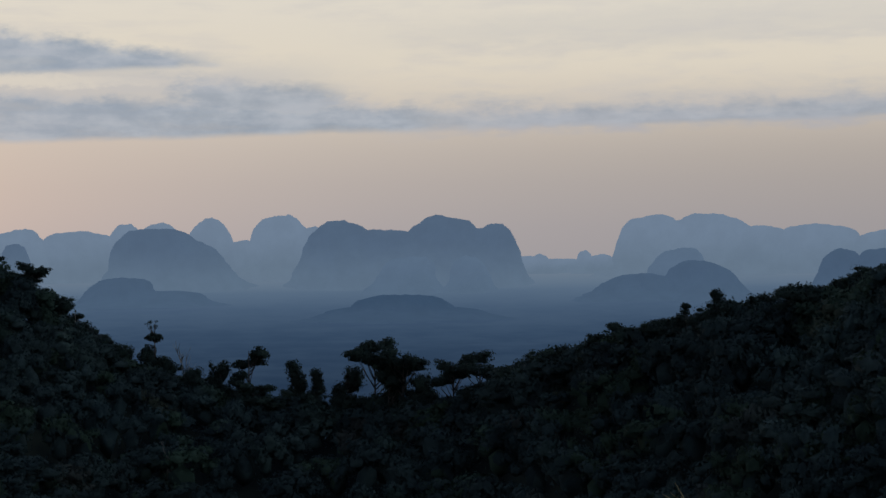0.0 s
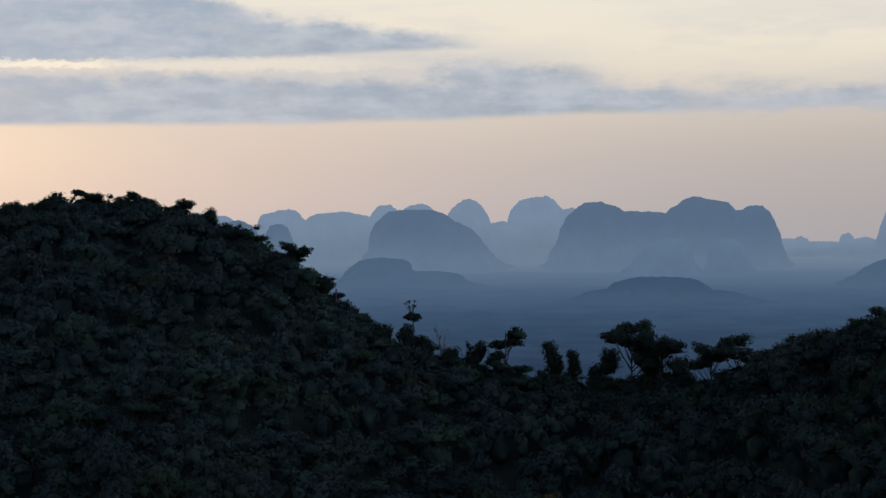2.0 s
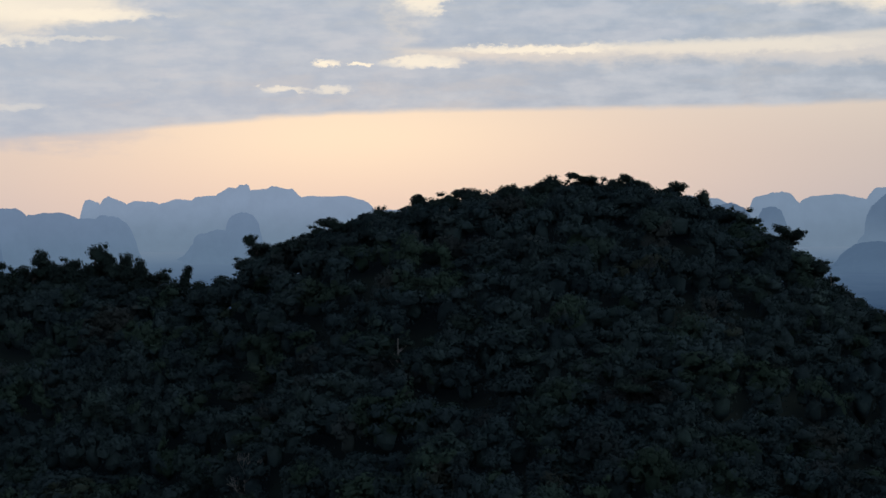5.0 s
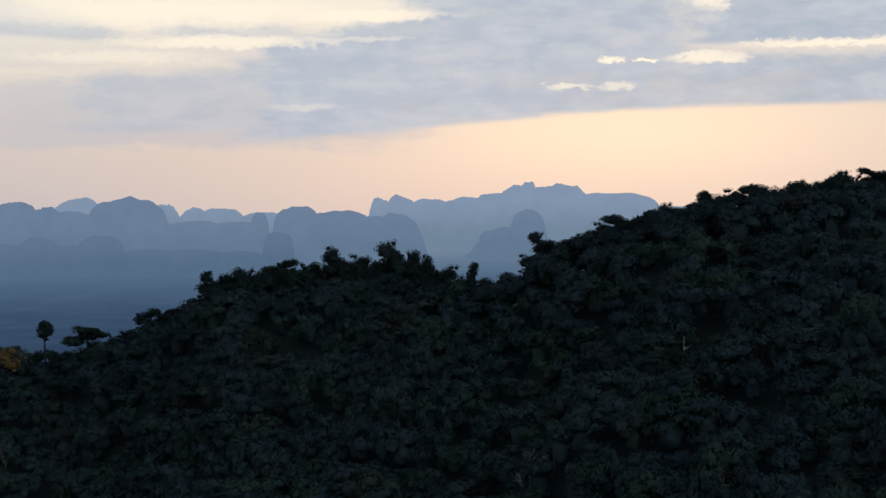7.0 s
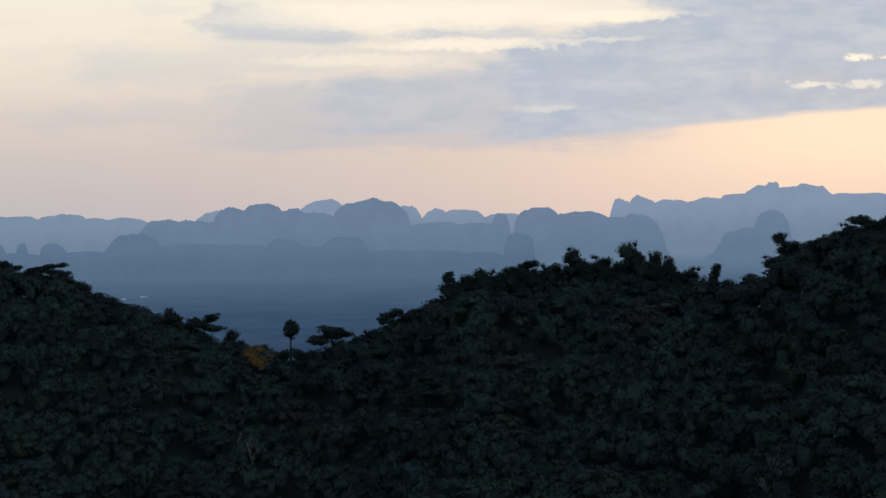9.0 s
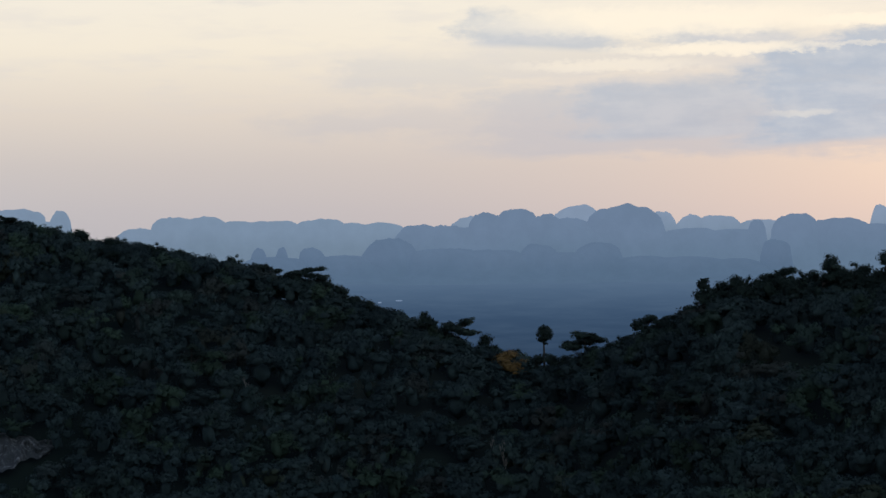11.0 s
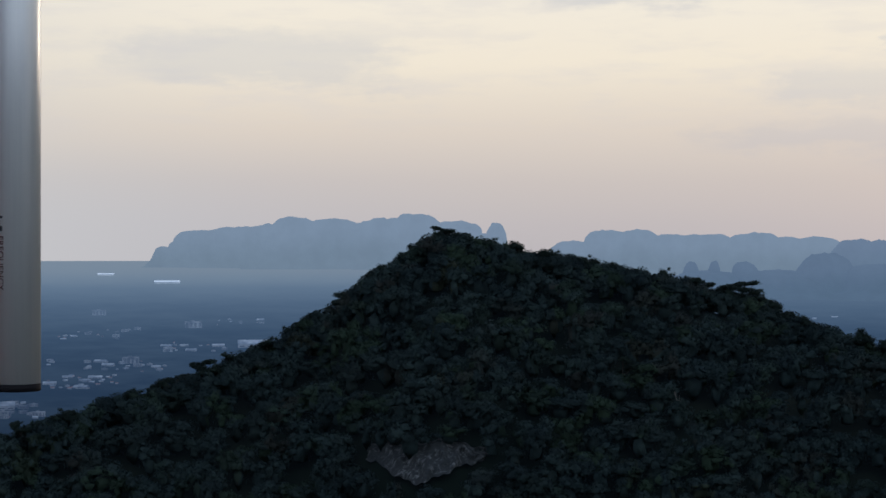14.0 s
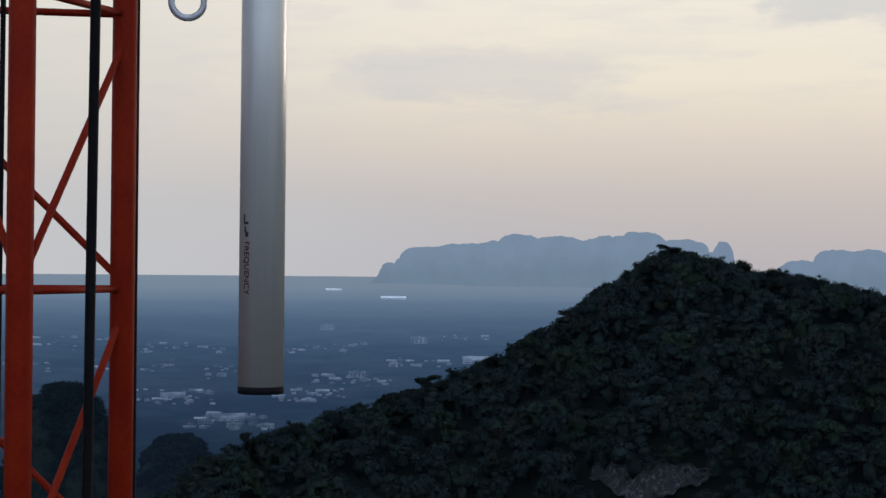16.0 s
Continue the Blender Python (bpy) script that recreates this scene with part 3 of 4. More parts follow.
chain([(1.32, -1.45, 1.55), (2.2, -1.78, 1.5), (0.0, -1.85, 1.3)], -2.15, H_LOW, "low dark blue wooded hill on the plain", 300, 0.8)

# ---- trees ----
RNG = np.random.default_rng(7)
ICO = None


def ico():
    """Corners and faces of a small ball."""
    global ICO
    if ICO is None:
        bm = bmesh.new()
        bmesh.ops.create_icosphere(bm, subdivisions=1, radius=1)
        ICO = (np.array([v.co[:] for v in bm.verts]), np.array([[v.index for v in f.verts] for f in bm.faces]))
        bm.free()
    return ICO


def leaves(rng, centre, size, count, leaf):
    """Sprays of leaves over a lobe: small bent scraps, as corners, triangles and the way that they shade."""
    d = rng.normal(size=(count, 3))
    d /= np.linalg.norm(d, axis=1)[:, None]
    d[:, 2] = np.where(d[:, 2] < -0.35, -d[:, 2], d[:, 2])
    p = np.asarray(centre) + d * np.asarray(size) * rng.uniform(0.70, 1.10, (count, 1))
    nrm = d + rng.normal(scale=0.6, size=(count, 3))
    nrm /= np.linalg.norm(nrm, axis=1)[:, None]
    u = np.cross(nrm, rng.normal(size=(count, 3)))
    u /= np.linalg.norm(u, axis=1)[:, None]
    w = np.cross(nrm, u)
    s = leaf * rng.uniform(0.6, 1.5, (count, 1))
    v = np.stack((p + u * s, p - u * s * rng.uniform(0.5, 1.0, (count, 1)) + w * s * rng.uniform(0.4, 0.9, (count, 1)),
                  p - u * s * rng.uniform(0.2, 0.8, (count, 1)) - w * s * rng.uniform(0.5, 1.0, (count, 1)) + nrm * s * 0.3), 1).reshape(-1, 3)
    shade = d * 0.8 + nrm * 0.22 + (0, 0, 0.12)
    shade /= np.linalg.norm(shade, axis=1)[:, None]
    return v, np.arange(count * 3).reshape(-1, 3), np.repeat(shade, 3, 0)


def lobe(rng, centre, size, core=0.8):
    """The dense inside of a lobe."""
    v, f = ico()
    shade = v + rng.normal(scale=0.3, size=v.shape)
    return np.asarray(centre) + v * np.asarray(size) * core * rng.uniform(0.6, 1.2, (len(v), 1)), f, shade / np.linalg.norm(shade, axis=1)[:, None]


def joined(pieces):
    vs, fs, ns, n = [], [], [], 0
    for v, f, q in pieces:
        vs.append(v), fs.append(f + n), ns.append(q)
        n += len(v)
    return np.vstack(vs), np.vstack(fs), np.vstack(ns)


def rock_edge(az):
    """Elevations of the lower and upper edge of the bare rock face on the pointed hill."""
    low = np.interp(az, (59.1, 60.2, 60.9, 61.5, 62.0, 62.5, 62.95), (-6.58, -6.9, -7.25, -7.38, -7.12, -6.8, -6.6))
    return low, np.interp(az, (59.1, 60.6, 61.8, 62.95), (-6.3, -6.08, -6.2, -6.12))


def slope_crown(rng, count=74):
    """The crown of a forest tree seen in the mass, about 1 across and 1 high over its own foot: leafy lobes over a dome."""
    pieces = [lobe(rng, (0, 0, 0.38), (0.30, 0.30, 0.32), 0.8), leaves(rng, (0, 0, 0.40), (0.36, 0.36, 0.36), 70, 0.032)]
    for i in range(rng.integers(6, 9)):
        a, up = i * 2.4 + rng.uniform(-0.4, 0.4), rng.uniform(0.0, 1.0)
        q = 0.30 * math.sqrt(1 - up * up * 0.9) * rng.uniform(0.8, 1.2)
        c, s = (math.cos(a) * q, math.sin(a) * q, 0.45 + 0.34 * up * rng.uniform(0.8, 1.1)), rng.uniform(0.13, 0.23) * np.array((1.1, 1.1, 0.75))
        pieces += [lobe(rng, c, s, 0.62), leaves(rng, c, s, count, 0.029)]
    v, f, q = joined(pieces)
    # lobes shade partly as one rounded crown
    out = (v - (0, 0, 0.30)) / np.linalg.norm(v - (0, 0, 0.30), axis=1)[:, None]
    q = q * 0.8 + out * 0.35 + rng.normal(scale=0.10, size=q.shape)
    return v, f, q / np.linalg.norm(q, axis=1)[:, None]


def forest(name, label, a0, a1, count, seed, leaf_mat=M_LEAF, back=14, front=190):
    """Close-set crowns over one side of the ridge, in one mesh."""
    rng = np.random.default_rng(seed)
    kinds = [slope_crown(rng) for _ in range(9)]
    pieces = []
    for i in range(count):
        az = a0 + (a1 - a0) * ((i * 0.754877) % 1.0)
        d = float(np.interp(az, AZ_FINE, CREST_D))
        r = d + back - (back + front) * ((i * 0.569840) % 1.0) + rng.uniform(-2, 2)
        if i % 6 == 0:
            r = d + rng.uniform(-9, 5)
        z = float(land(az, r))
        tall = rng.uniform(10.5, 14.0) if r > d - 14 else rng.uniform(9, 18)
        wide = rng.uniform(8.5, 13.0) * rng.choice((0.9, 1.05, 1.4))
        if math.degrees(math.atan2(z + tall - EYE, r)) < -9.3:
            continue
        if 59.0 < az < 63.1 and float(rock_edge(az)[0]) - 0.5 < math.degrees(math.atan2(z + tall * 0.5 - EYE, r)) < float(rock_edge(az)[1]) + 0.1:
            continue
        v, f, q = kinds[rng.integers(9)]
        t = rng.uniform(0, 6.28)
        c, s = math.cos(t), math.sin(t)
        p = at(az, 0, r)
        w = np.stack((v[:, 0] * c - v[:, 1] * s, v[:, 0] * s + v[:, 1] * c, v[:, 2]), -1) * (wide, wide, tall) + (p.x, p.y, z - 0.5)
        pieces.append((w, f, np.stack((q[:, 0] * c - q[:, 1] * s, q[:, 0] * s + q[:, 1] * c, q[:, 2]), -1)))
    # undergrowth along the crest
    for az in np.arange(a0, a1, 0.13):
        d = float(np.interp(az, AZ_FINE, CREST_D)) + rng.uniform(-7, 9)
        p, z = at(az, 0, d), float(land(az, d))
        v, f, q = kinds[rng.integers(9)]
        pieces.append((v * (8.5, 8.5, rng.uniform(9.5, 12.5)) + (p.x, p.y, z - 2.0), f, q))
    v, f, q = joined(pieces)
    return tagged(link(name, mesh_from(name, v, f, True, q), leaf_mat), label, "forest", kind="stuff")


forest("forest_canopy", "dark green jungle canopy on a steep slope", -17, 3, 640, 1)
forest("forest_canopy", "dark jungle canopy covering a rounded hill", 3, 30.5, 960, 2)
forest("forest_canopy", "dark jungle canopy on a saddle between two hills", 30.5, 46, 680, 3)
forest("forest_canopy", "dark jungle canopy covering a pointed limestone hill", 46, 79, 1420, 4)


def limb_tree(kind, seed, mat, bark):
    """A tree about 1 high: a tapered trunk with limbs, and a crown of separate leafy clumps that leaves gaps."""
    rng = np.random.default_rng(seed)
    top = new(kind)
    bm = bmesh.new()
    # fork: where the limbs begin; spread: their reach; the clumps' heights, size and flatness
    fork, spread, n, h_lo, h_hi, size, flat = {
        "umbrella_tree": (0.45, 0.30, 14, 0.66, 0.92, 0.15, 0.50), "emergent_tree": (0.40, 0.20, 12, 0.46, 0.94, 0.115, 0.45),
        "round_tree": (0.62, 0.04, 5, 0.76, 0.90, 0.08, 1.1), "column_tree": (0.25, 0.07, 10, 0.35, 0.92, 0.12, 1.1),
        "tall_tree": (0.40, 0.13, 10, 0.44, 0.66, 0.11, 0.8)}.get(kind, (0.28, 0.27, 17, 0.36, 0.88, 0.165, 0.75))
    bend = rng.uniform(-0.03, 0.03, 2)
    tip_z = 0.96 if kind in ("tall_tree", "emergent_tree") else min(0.86, fork + 0.4)
    tube(bm, [(0, 0, -0.06), (bend[0] * 0.5, bend[1] * 0.5, fork * 0.5), (bend[0], bend[1], fork), (bend[0] * 1.3, bend[1] * 1.3, tip_z)], [0.026, 0.019, 0.015, 0.005], 7)
    clumps = []
    for i in range(n):
        a = 2.4 * i + rng.uniform(-0.4, 0.4)
        h1 = h_lo + (h_hi - h_lo) * ((i * 0.618 + rng.uniform(0, 0.2)) % 1.0)
        q = spread * rng.uniform(0.5, 1.1)
        if kind == "broadleaf_tree" or kind == "yellow_tree":
            q *= math.sqrt(max(0.08, 1 - ((h1 - 0.5) / 0.42) ** 2))
        h0 = max(fork * 0.9, h1 - q * rng.uniform(0.5, 1.1) - 0.03)
        stem = Vector((bend[0] * h0 / fork, bend[1] * h0 / fork, h0))
        tip = Vector((math.cos(a) * q, math.sin(a) * q, h1))
        mid = stem.lerp(tip, 0.5) - Vector((0, 0, 0.02))
        tube(bm, [stem, mid, tip], [0.009, 0.006, 0.003], 5)
        if kind == "dead_tree":
            for _ in range(5):
                e = rng.normal(scale=0.07, size=3)
                tube(bm, [mid.lerp(tip, 0.5), (tip.x + e[0], tip.y + e[1], tip.z + abs(e[2]))], [0.004, 0.0015], 4)
        clumps.append((tip, size * rng.uniform(0.75, 1.25), flat, 1.0))
    if kind == "tall_tree":
        # a flat plate of leaves on the bare upper trunk, and thin twigs over it
        for dx, dz in ((-0.05, 0.80), (0.03, 0.81), (0.07, 0.79)):
            clumps.append((Vector((dx, dx * 0.5, dz)), 0.075, 0.45, 1.0))
        for i in range(9):
            a, q = i * 2.4, rng.uniform(0.04, 0.10)
            tip = Vector((math.cos(a) * q - 0.03, math.sin(a) * q, rng.uniform(0.90, 0.99)))
            tube(bm, [(bend[0], bend[1], 0.82), (tip.x * 0.6, tip.y * 0.6, 0.9), tip], [0.006, 0.004, 0.0015], 4)
            clumps.append((tip, 0.026, 0.7, 0.0))
    me = bpy.data.meshes.new("trunk")
    bm.to_mesh(me)
    bm.free()
    link("trunk", me, bark, top)
    if kind == "dead_tree":
        return top
    pieces = []
    for c, r, fl, dense in clumps:
        s = np.array((1, 1, fl)) * r
        if dense:
            pieces.append(lobe(rng, c, s, 0.68))
        pieces.append(leaves(rng, c, s, 130 if dense else 26, 0.017 if dense else 0.008))
        for _ in range(3 if dense else 0):
            o = rng.normal(scale=0.5, size=3) * s
            pieces += [lobe(rng, np.asarray(c) + o, s * 0.42, 0.7), leaves(rng, np.asarray(c) + o, s * 0.5, 34, 0.013)]
    if kind == "round_tree":
        pieces += [lobe(rng, (0, 0, 0.83), (0.12, 0.12, 0.15), 0.9), leaves(rng, (0, 0, 0.83), (0.13, 0.13, 0.16), 700, 0.016)]
    v, f, q = joined(pieces)
    link("crown", mesh_from("crown", v, f, True, q), mat, top)
    return top


KINDS = {}
for key, kind, seed, mat, bark in [
        ("u1", "umbrella_tree", 1, M_LEAF_FAR, M_BARK), ("u2", "umbrella_tree", 2, M_LEAF_FAR, M_BARK), ("u3", "umbrella_tree", 3, M_LEAF_FAR, M_BARK),
        ("e1", "emergent_tree", 4, M_LEAF_FAR, M_BARK), ("e2", "emergent_tree", 5, M_LEAF_FAR, M_BARK), ("e3", "emergent_tree", 6, M_LEAF_FAR, M_PALE_BARK),
        ("r1", "round_tree", 7, M_LEAF_FAR, M_BARK), ("c1", "column_tree", 8, M_LEAF_FAR, M_BARK), ("d1", "dead_tree", 9, M_LEAF_FAR, M_PALE_BARK),
        ("b1", "broadleaf_tree", 10, M_LEAF_FAR, M_BARK), ("b2", "broadleaf_tree", 11, M_LEAF_FAR, M_BARK), ("b3", "broadleaf_tree", 12, M_LEAF_FAR, M_BARK),
        ("y1", "yellow_tree", 13, M_YELLOW, M_BARK), ("t1", "tall_tree", 14, M_LEAF_FAR, M_BARK), ("e4", "emergent_tree", 15, M_LEAF_FAR, M_BARK)]:
    KINDS[key] = [limb_tree(kind, seed, mat, bark), False]
TREE_TAGS = {"u": ("dark spreading umbrella-crowned tree on the skyline", "tree"), "e": ("tall emergent rainforest tree with a gappy crown", "tree"),
             "r": ("lone tree with a dense egg-shaped crown", "tree"), "c": ("narrow column-shaped dark tree on the ridge", "tree"),
             "d": ("bare pale dead tree standing over the canopy", "tree"), "b": ("dark broadleaf tree on the wooded ridge", "tree"),
             "t": ("very tall thin tree with a sparse twiggy top", "tree"),
             "y": ("forest tree with yellow-brown leaves", "tree")}


def tree(key, az, el, height, wide=1.0, turn=0.0, nearer=0.0):
    """A tree on the ridge whose top shows at that elevation."""
    d = float(np.interp(az, AZ_FINE, CREST_D)) - nearer
    foot = at(az, el, d)
    foot.z -= height
    ground = float(land(az, d))
    if foot.z > ground - 0.3:
        height += foot.z - ground + 0.3
        foot.z = ground - 0.3
    m = Matrix.Translation(foot) @ Matrix.Rotation(turn, 4, "Z") @ Matrix.Diagonal((height * wide, height * wide, height, 1))
    ob, used = KINDS[key]
    if used:
        ob = copy_thing(ob, m @ Matrix.Diagonal((*(1 / q for q in ob.scale), 1)))
    else:
        ob.matrix_basis = m
        KINDS[key][1] = True
    label, cat = TREE_TAGS[key[0]]
    return tagged(ob, label, cat, "trees along the ridge")


# trees that stand out: kind, azimuth, elevation of the top, height, width
for i, (key, az, el, h, w) in enumerate([
        ("t1", 8.92, -2.10, 22, 0.75), ("b1", 9.65, -2.85, 15, 0.60), ("d1", 8.03, -2.65, 16, 0.35), ("b3", 8.55, -3.2, 12, 0.6), ("e4", 6.08, -2.98, 15, 0.85),
        ("b2", 6.85, -3.35, 11, 0.65), ("b1", 7.6, -3.55, 10, 0.9), ("c1", 4.54, -3.49, 13, 0.95), ("c1", 3.97, -3.74, 11, 0.8), ("b2", 2.96, -3.60, 12, 0.75),
        ("u1", 2.12, -2.76, 21, 0.62), ("u2", 1.30, -2.97, 19, 0.70), ("b3", 1.75, -3.55, 15, 0.8), ("b2", 0.9, -3.85, 13, 0.8)]):
    tree(key, az, el, h, w, i * 1.3)
for i, (key, az, el, h, w) in enumerate([
        ("u3", -1.15, -3.27, 15, 0.95), ("u2", -0.25, -3.42, 13, 0.75), ("b1", -2.33, -3.46, 12, 0.7), ("b3", -3.05, -3.19, 14, 0.7), ("u1", -5.66, -2.38, 13, 1.0), ("u3", -4.6, -2.75, 12, 0.8),
        ("b2", -6.9, -2.25, 11, 0.7), ("e2", -7.6, -1.80, 14, 0.6), ("c1", -8.51, -1.47, 14, 0.9), ("b1", -9.4, -1.66, 11, 0.8), ("u2", -10.85, -1.24, 13, 0.75),
        ("b3", -11.57, -1.28, 11, 0.8), ("u1", -12.70, -0.74, 12, 0.6)]):
    tree(key, az, el, h, w, i * 1.9 + 0.5)
for i, (key, az, el, h, w) in enumerate([
        ("b1", 9.9, -3.0, 13, 0.9), ("u2", 12.55, -0.22, 15, 0.8), ("b3", 11.7, -1.30, 12, 0.8), ("e3", 11.25, -1.75, 12, 0.8), ("b2", 10.68, -2.22, 13, 0.7), ("u1", 14.0, 0.08, 11, 1.0),
        ("r1", 23.87, 0.78, 14, 1.2), ("c1", 31.03, -1.42, 16, 0.8), ("u3", 28.86, -0.46, 13, 0.7), ("r1", 44.1, -2.96, 18, 1.0), ("u1", 41.02, -2.62, 13, 0.75), ("u2", 22.4, 0.98, 10, 0.8),
        ("u1", 18.8, 1.43, 12, 0.8)]):
    tree(key, az, el, h, w, i * 1.7 + 1)
for i, (key, az, el, h, w) in enumerate([
        ("u3", 17.35, 1.33, 10, 0.6), ("u2", 16.02, 1.12, 10, 0.8), ("b2", 15.2, 0.85, 10, 0.7), ("b1", 19.9, 1.30, 11, 1.0), ("u2", 26.5, 0.1, 11, 1.0), ("b3", 27.5, -0.5, 11, 0.9),
        ("u1", 60.57, 0.60, 9, 0.9), ("b3", 61.5, 0.02, 9, 0.9), ("b1", 62.5, -0.58, 9, 0.9), ("e2", 65.2, -2.38, 12, 0.9), ("b2", 66.4, -3.2, 12, 0.8)]):
    tree(key, az, el, h, w, i * 1.1 + 3)
for i, (key, az, el, h, w) in enumerate([
        ("e1", 39.06, -1.54, 17, 0.8), ("b2", 38.2, -1.41, 16, 0.9), ("u3", 36.88, -1.22, 17, 0.9), ("b3", 35.25, -0.82, 19, 0.72), ("b1", 33.67, -0.70, 20, 0.75), ("b2", 32.9, -0.93, 18, 0.6),
        ("b3", 32.33, -1.1, 17, 0.55), ("b2", 37.5, -1.55, 14, 1.0), ("b3", 36.1, -1.5, 14, 0.9), ("b2", 34.5, -1.35, 14, 0.9), ("u3", 42.9, -3.15, 12, 1.1)]):
    tree(key, az, el, h, w, i * 2.1 + 2)
for i, (key, az, el, h, w) in enumerate([
        ("u1", 51.35, -1.08, 15, 1.1), ("u3", 52.6, -1.02, 12, 0.9), ("b1", 53.84, -0.73, 12, 0.7), ("b3", 49.5, -2.15, 14, 0.9), ("b1", 47.77, -2.53, 14, 0.7), ("u2", 46.75, -2.70, 14, 1.0),
        ("b2", 45.8, -3.2, 12, 0.8), ("e4", 67.2, -3.3, 14, 0.8), ("u1", 67.95, -3.5, 14, 0.8), ("b2", 68.5, -4.1, 12, 0.8)]):
    tree(key, az, el, h, w, i * 2.3 + 1)
# a close stand of broad crowns on the saddle
for i in range(19):
    az = 31.9 + i * 0.41
    el = float(np.interp(az, (31.9, 33.0, 34.0, 35.3, 37.0, 38.5, 39.5), (-1.5, -1.2, -1.1, -1.15, -1.45, -1.6, -1.95)))
    tree(("b1", "b2", "b3")[i % 3], az, el - 0.12 * (i % 2), 14 + 2 * (i % 3), 0.95, i * 1.3, 3.0 * (i % 2))
# the rest of the skyline
for i in range(150):
    az = -15.5 + i * 0.605 + RNG.uniform(-0.25, 0.25)
    el = float(np.interp(az, AZ_FINE, CREST_EL))
    key = ("b1", "b2", "b3", "b2", "b3", "u3", "b1", "b3", "e2")[RNG.integers(9)]
    tree(key, az, el + RNG.uniform(-0.02, 0.17), RNG.uniform(10, 13), RNG.uniform(0.9, 1.25), RNG.uniform(0, 6.28), RNG.uniform(-2, 5))


def slope_tree(key, az, el, height, wide=1.0, turn=0.0):
    """A tree that stands out on the slope below the crest."""
    r = float(np.interp(az, AZ_FINE, CREST_D))
    while r > 200 and float(land(az, r)) + height > EYE + r * math.tan(radians(el)):
        r -= 1.5
    return tree(key, az, el, height, wide, turn, float(np.interp(az, AZ_FINE, CREST_D)) - r)


for key, az, el, h, w in [("y1", 45.1, -3.66, 15, 1.1), ("y1", 4.95, -7.95, 10, 1.3), ("d1", 29.25, -7.0, 15, 0.9), ("d1", 8.55, -5.7, 14, 0.35), ("d1", 45.7, -6.3, 15, 0.3),
                          ("d1", 45.4, -6.4, 15, 0.3), ("e3", 24.5, -3.6, 15, 1.0), ("u2", 17.0, -4.6, 14, 1.1), ("b2", 22.5, -2.9, 14, 1.2), ("u1", 40.0, -5.0, 14, 1.1),
                          ("e2", 55.0, -3.4, 15, 1.0), ("d1", 53.3, -4.4, 14, 0.4), ("e1", 33.5, -5.5, 15, 1.0)]:
    slope_tree(key, az, el, h, w, az)


# ---- two lower wooded hills out on the plain ----


def wooded_hill(az, el, half, d, seed):
    """A steep hill whose foot stands on the plain, and the forest on it."""
    rng = np.random.default_rng(seed)
    c = at(az, 0, d)
    h, w = EYE + d * math.tan(radians(el)) - 9, d * math.tan(radians(half))
    n, m = 40, 16

    def skin(f, q):
        r = w * (np.cos(f * np.pi / 2) ** 0.7 + 0.25 * (1 - f) ** 2) * (1 + 0.06 * np.sin(3 * q + seed) + 0.04 * np.sin(7 * q))
        return np.stack((c.x + r * np.cos(q), c.y + r * np.sin(q), h * np.sin(f * np.pi / 2)), -1)

    F, Q = np.meshgrid(np.linspace(0, 1, m), np.linspace(0, 2 * np.pi, n, endpoint=False), indexing="ij")
    i, j = np.meshgrid(np.arange(m - 1), np.arange(n), indexing="ij")
    k = (j + 1) % n
    faces = np.stack((i * n + j, i * n + k, (i + 1) * n + k, (i + 1) * n + j), -1).reshape(-1, 4)
    tagged(link("ground_hill", mesh_from("ground_hill", skin(F, Q).reshape(-1, 3), faces, True), M_LEAF_HAZE), "steep dark hill rising from the plain", "hill", kind="structure")
    kinds = [slope_crown(rng, 60) for _ in range(5)]
    pieces = []
    for _ in range(300):
        p = skin(np.array(rng.uniform(0.35, 1) ** 0.8), np.array(rng.uniform(0, 6.28)))
        v, f, q = kinds[rng.integers(5)]
        s = rng.uniform(9, 14)
        pieces.append((v * (s, s, s) + p - (0, 0, 2), f, q))
    v, f, q = joined(pieces)
    tagged(link("forest_canopy", mesh_from("forest_canopy", v, f, True, q), M_LEAF_HAZE), "dark bluish forest over a steep hill below", "forest", kind="stuff")


wooded_hill(79.0, -3.78, 2.0, 1250, 31)
wooded_hill(75.6, -5.35, 1.6, 1500, 32)
wooded_hill(73.2, -5.9, 1.2, 1600, 33)

# ---- the bare rock face on the pointed hill ----


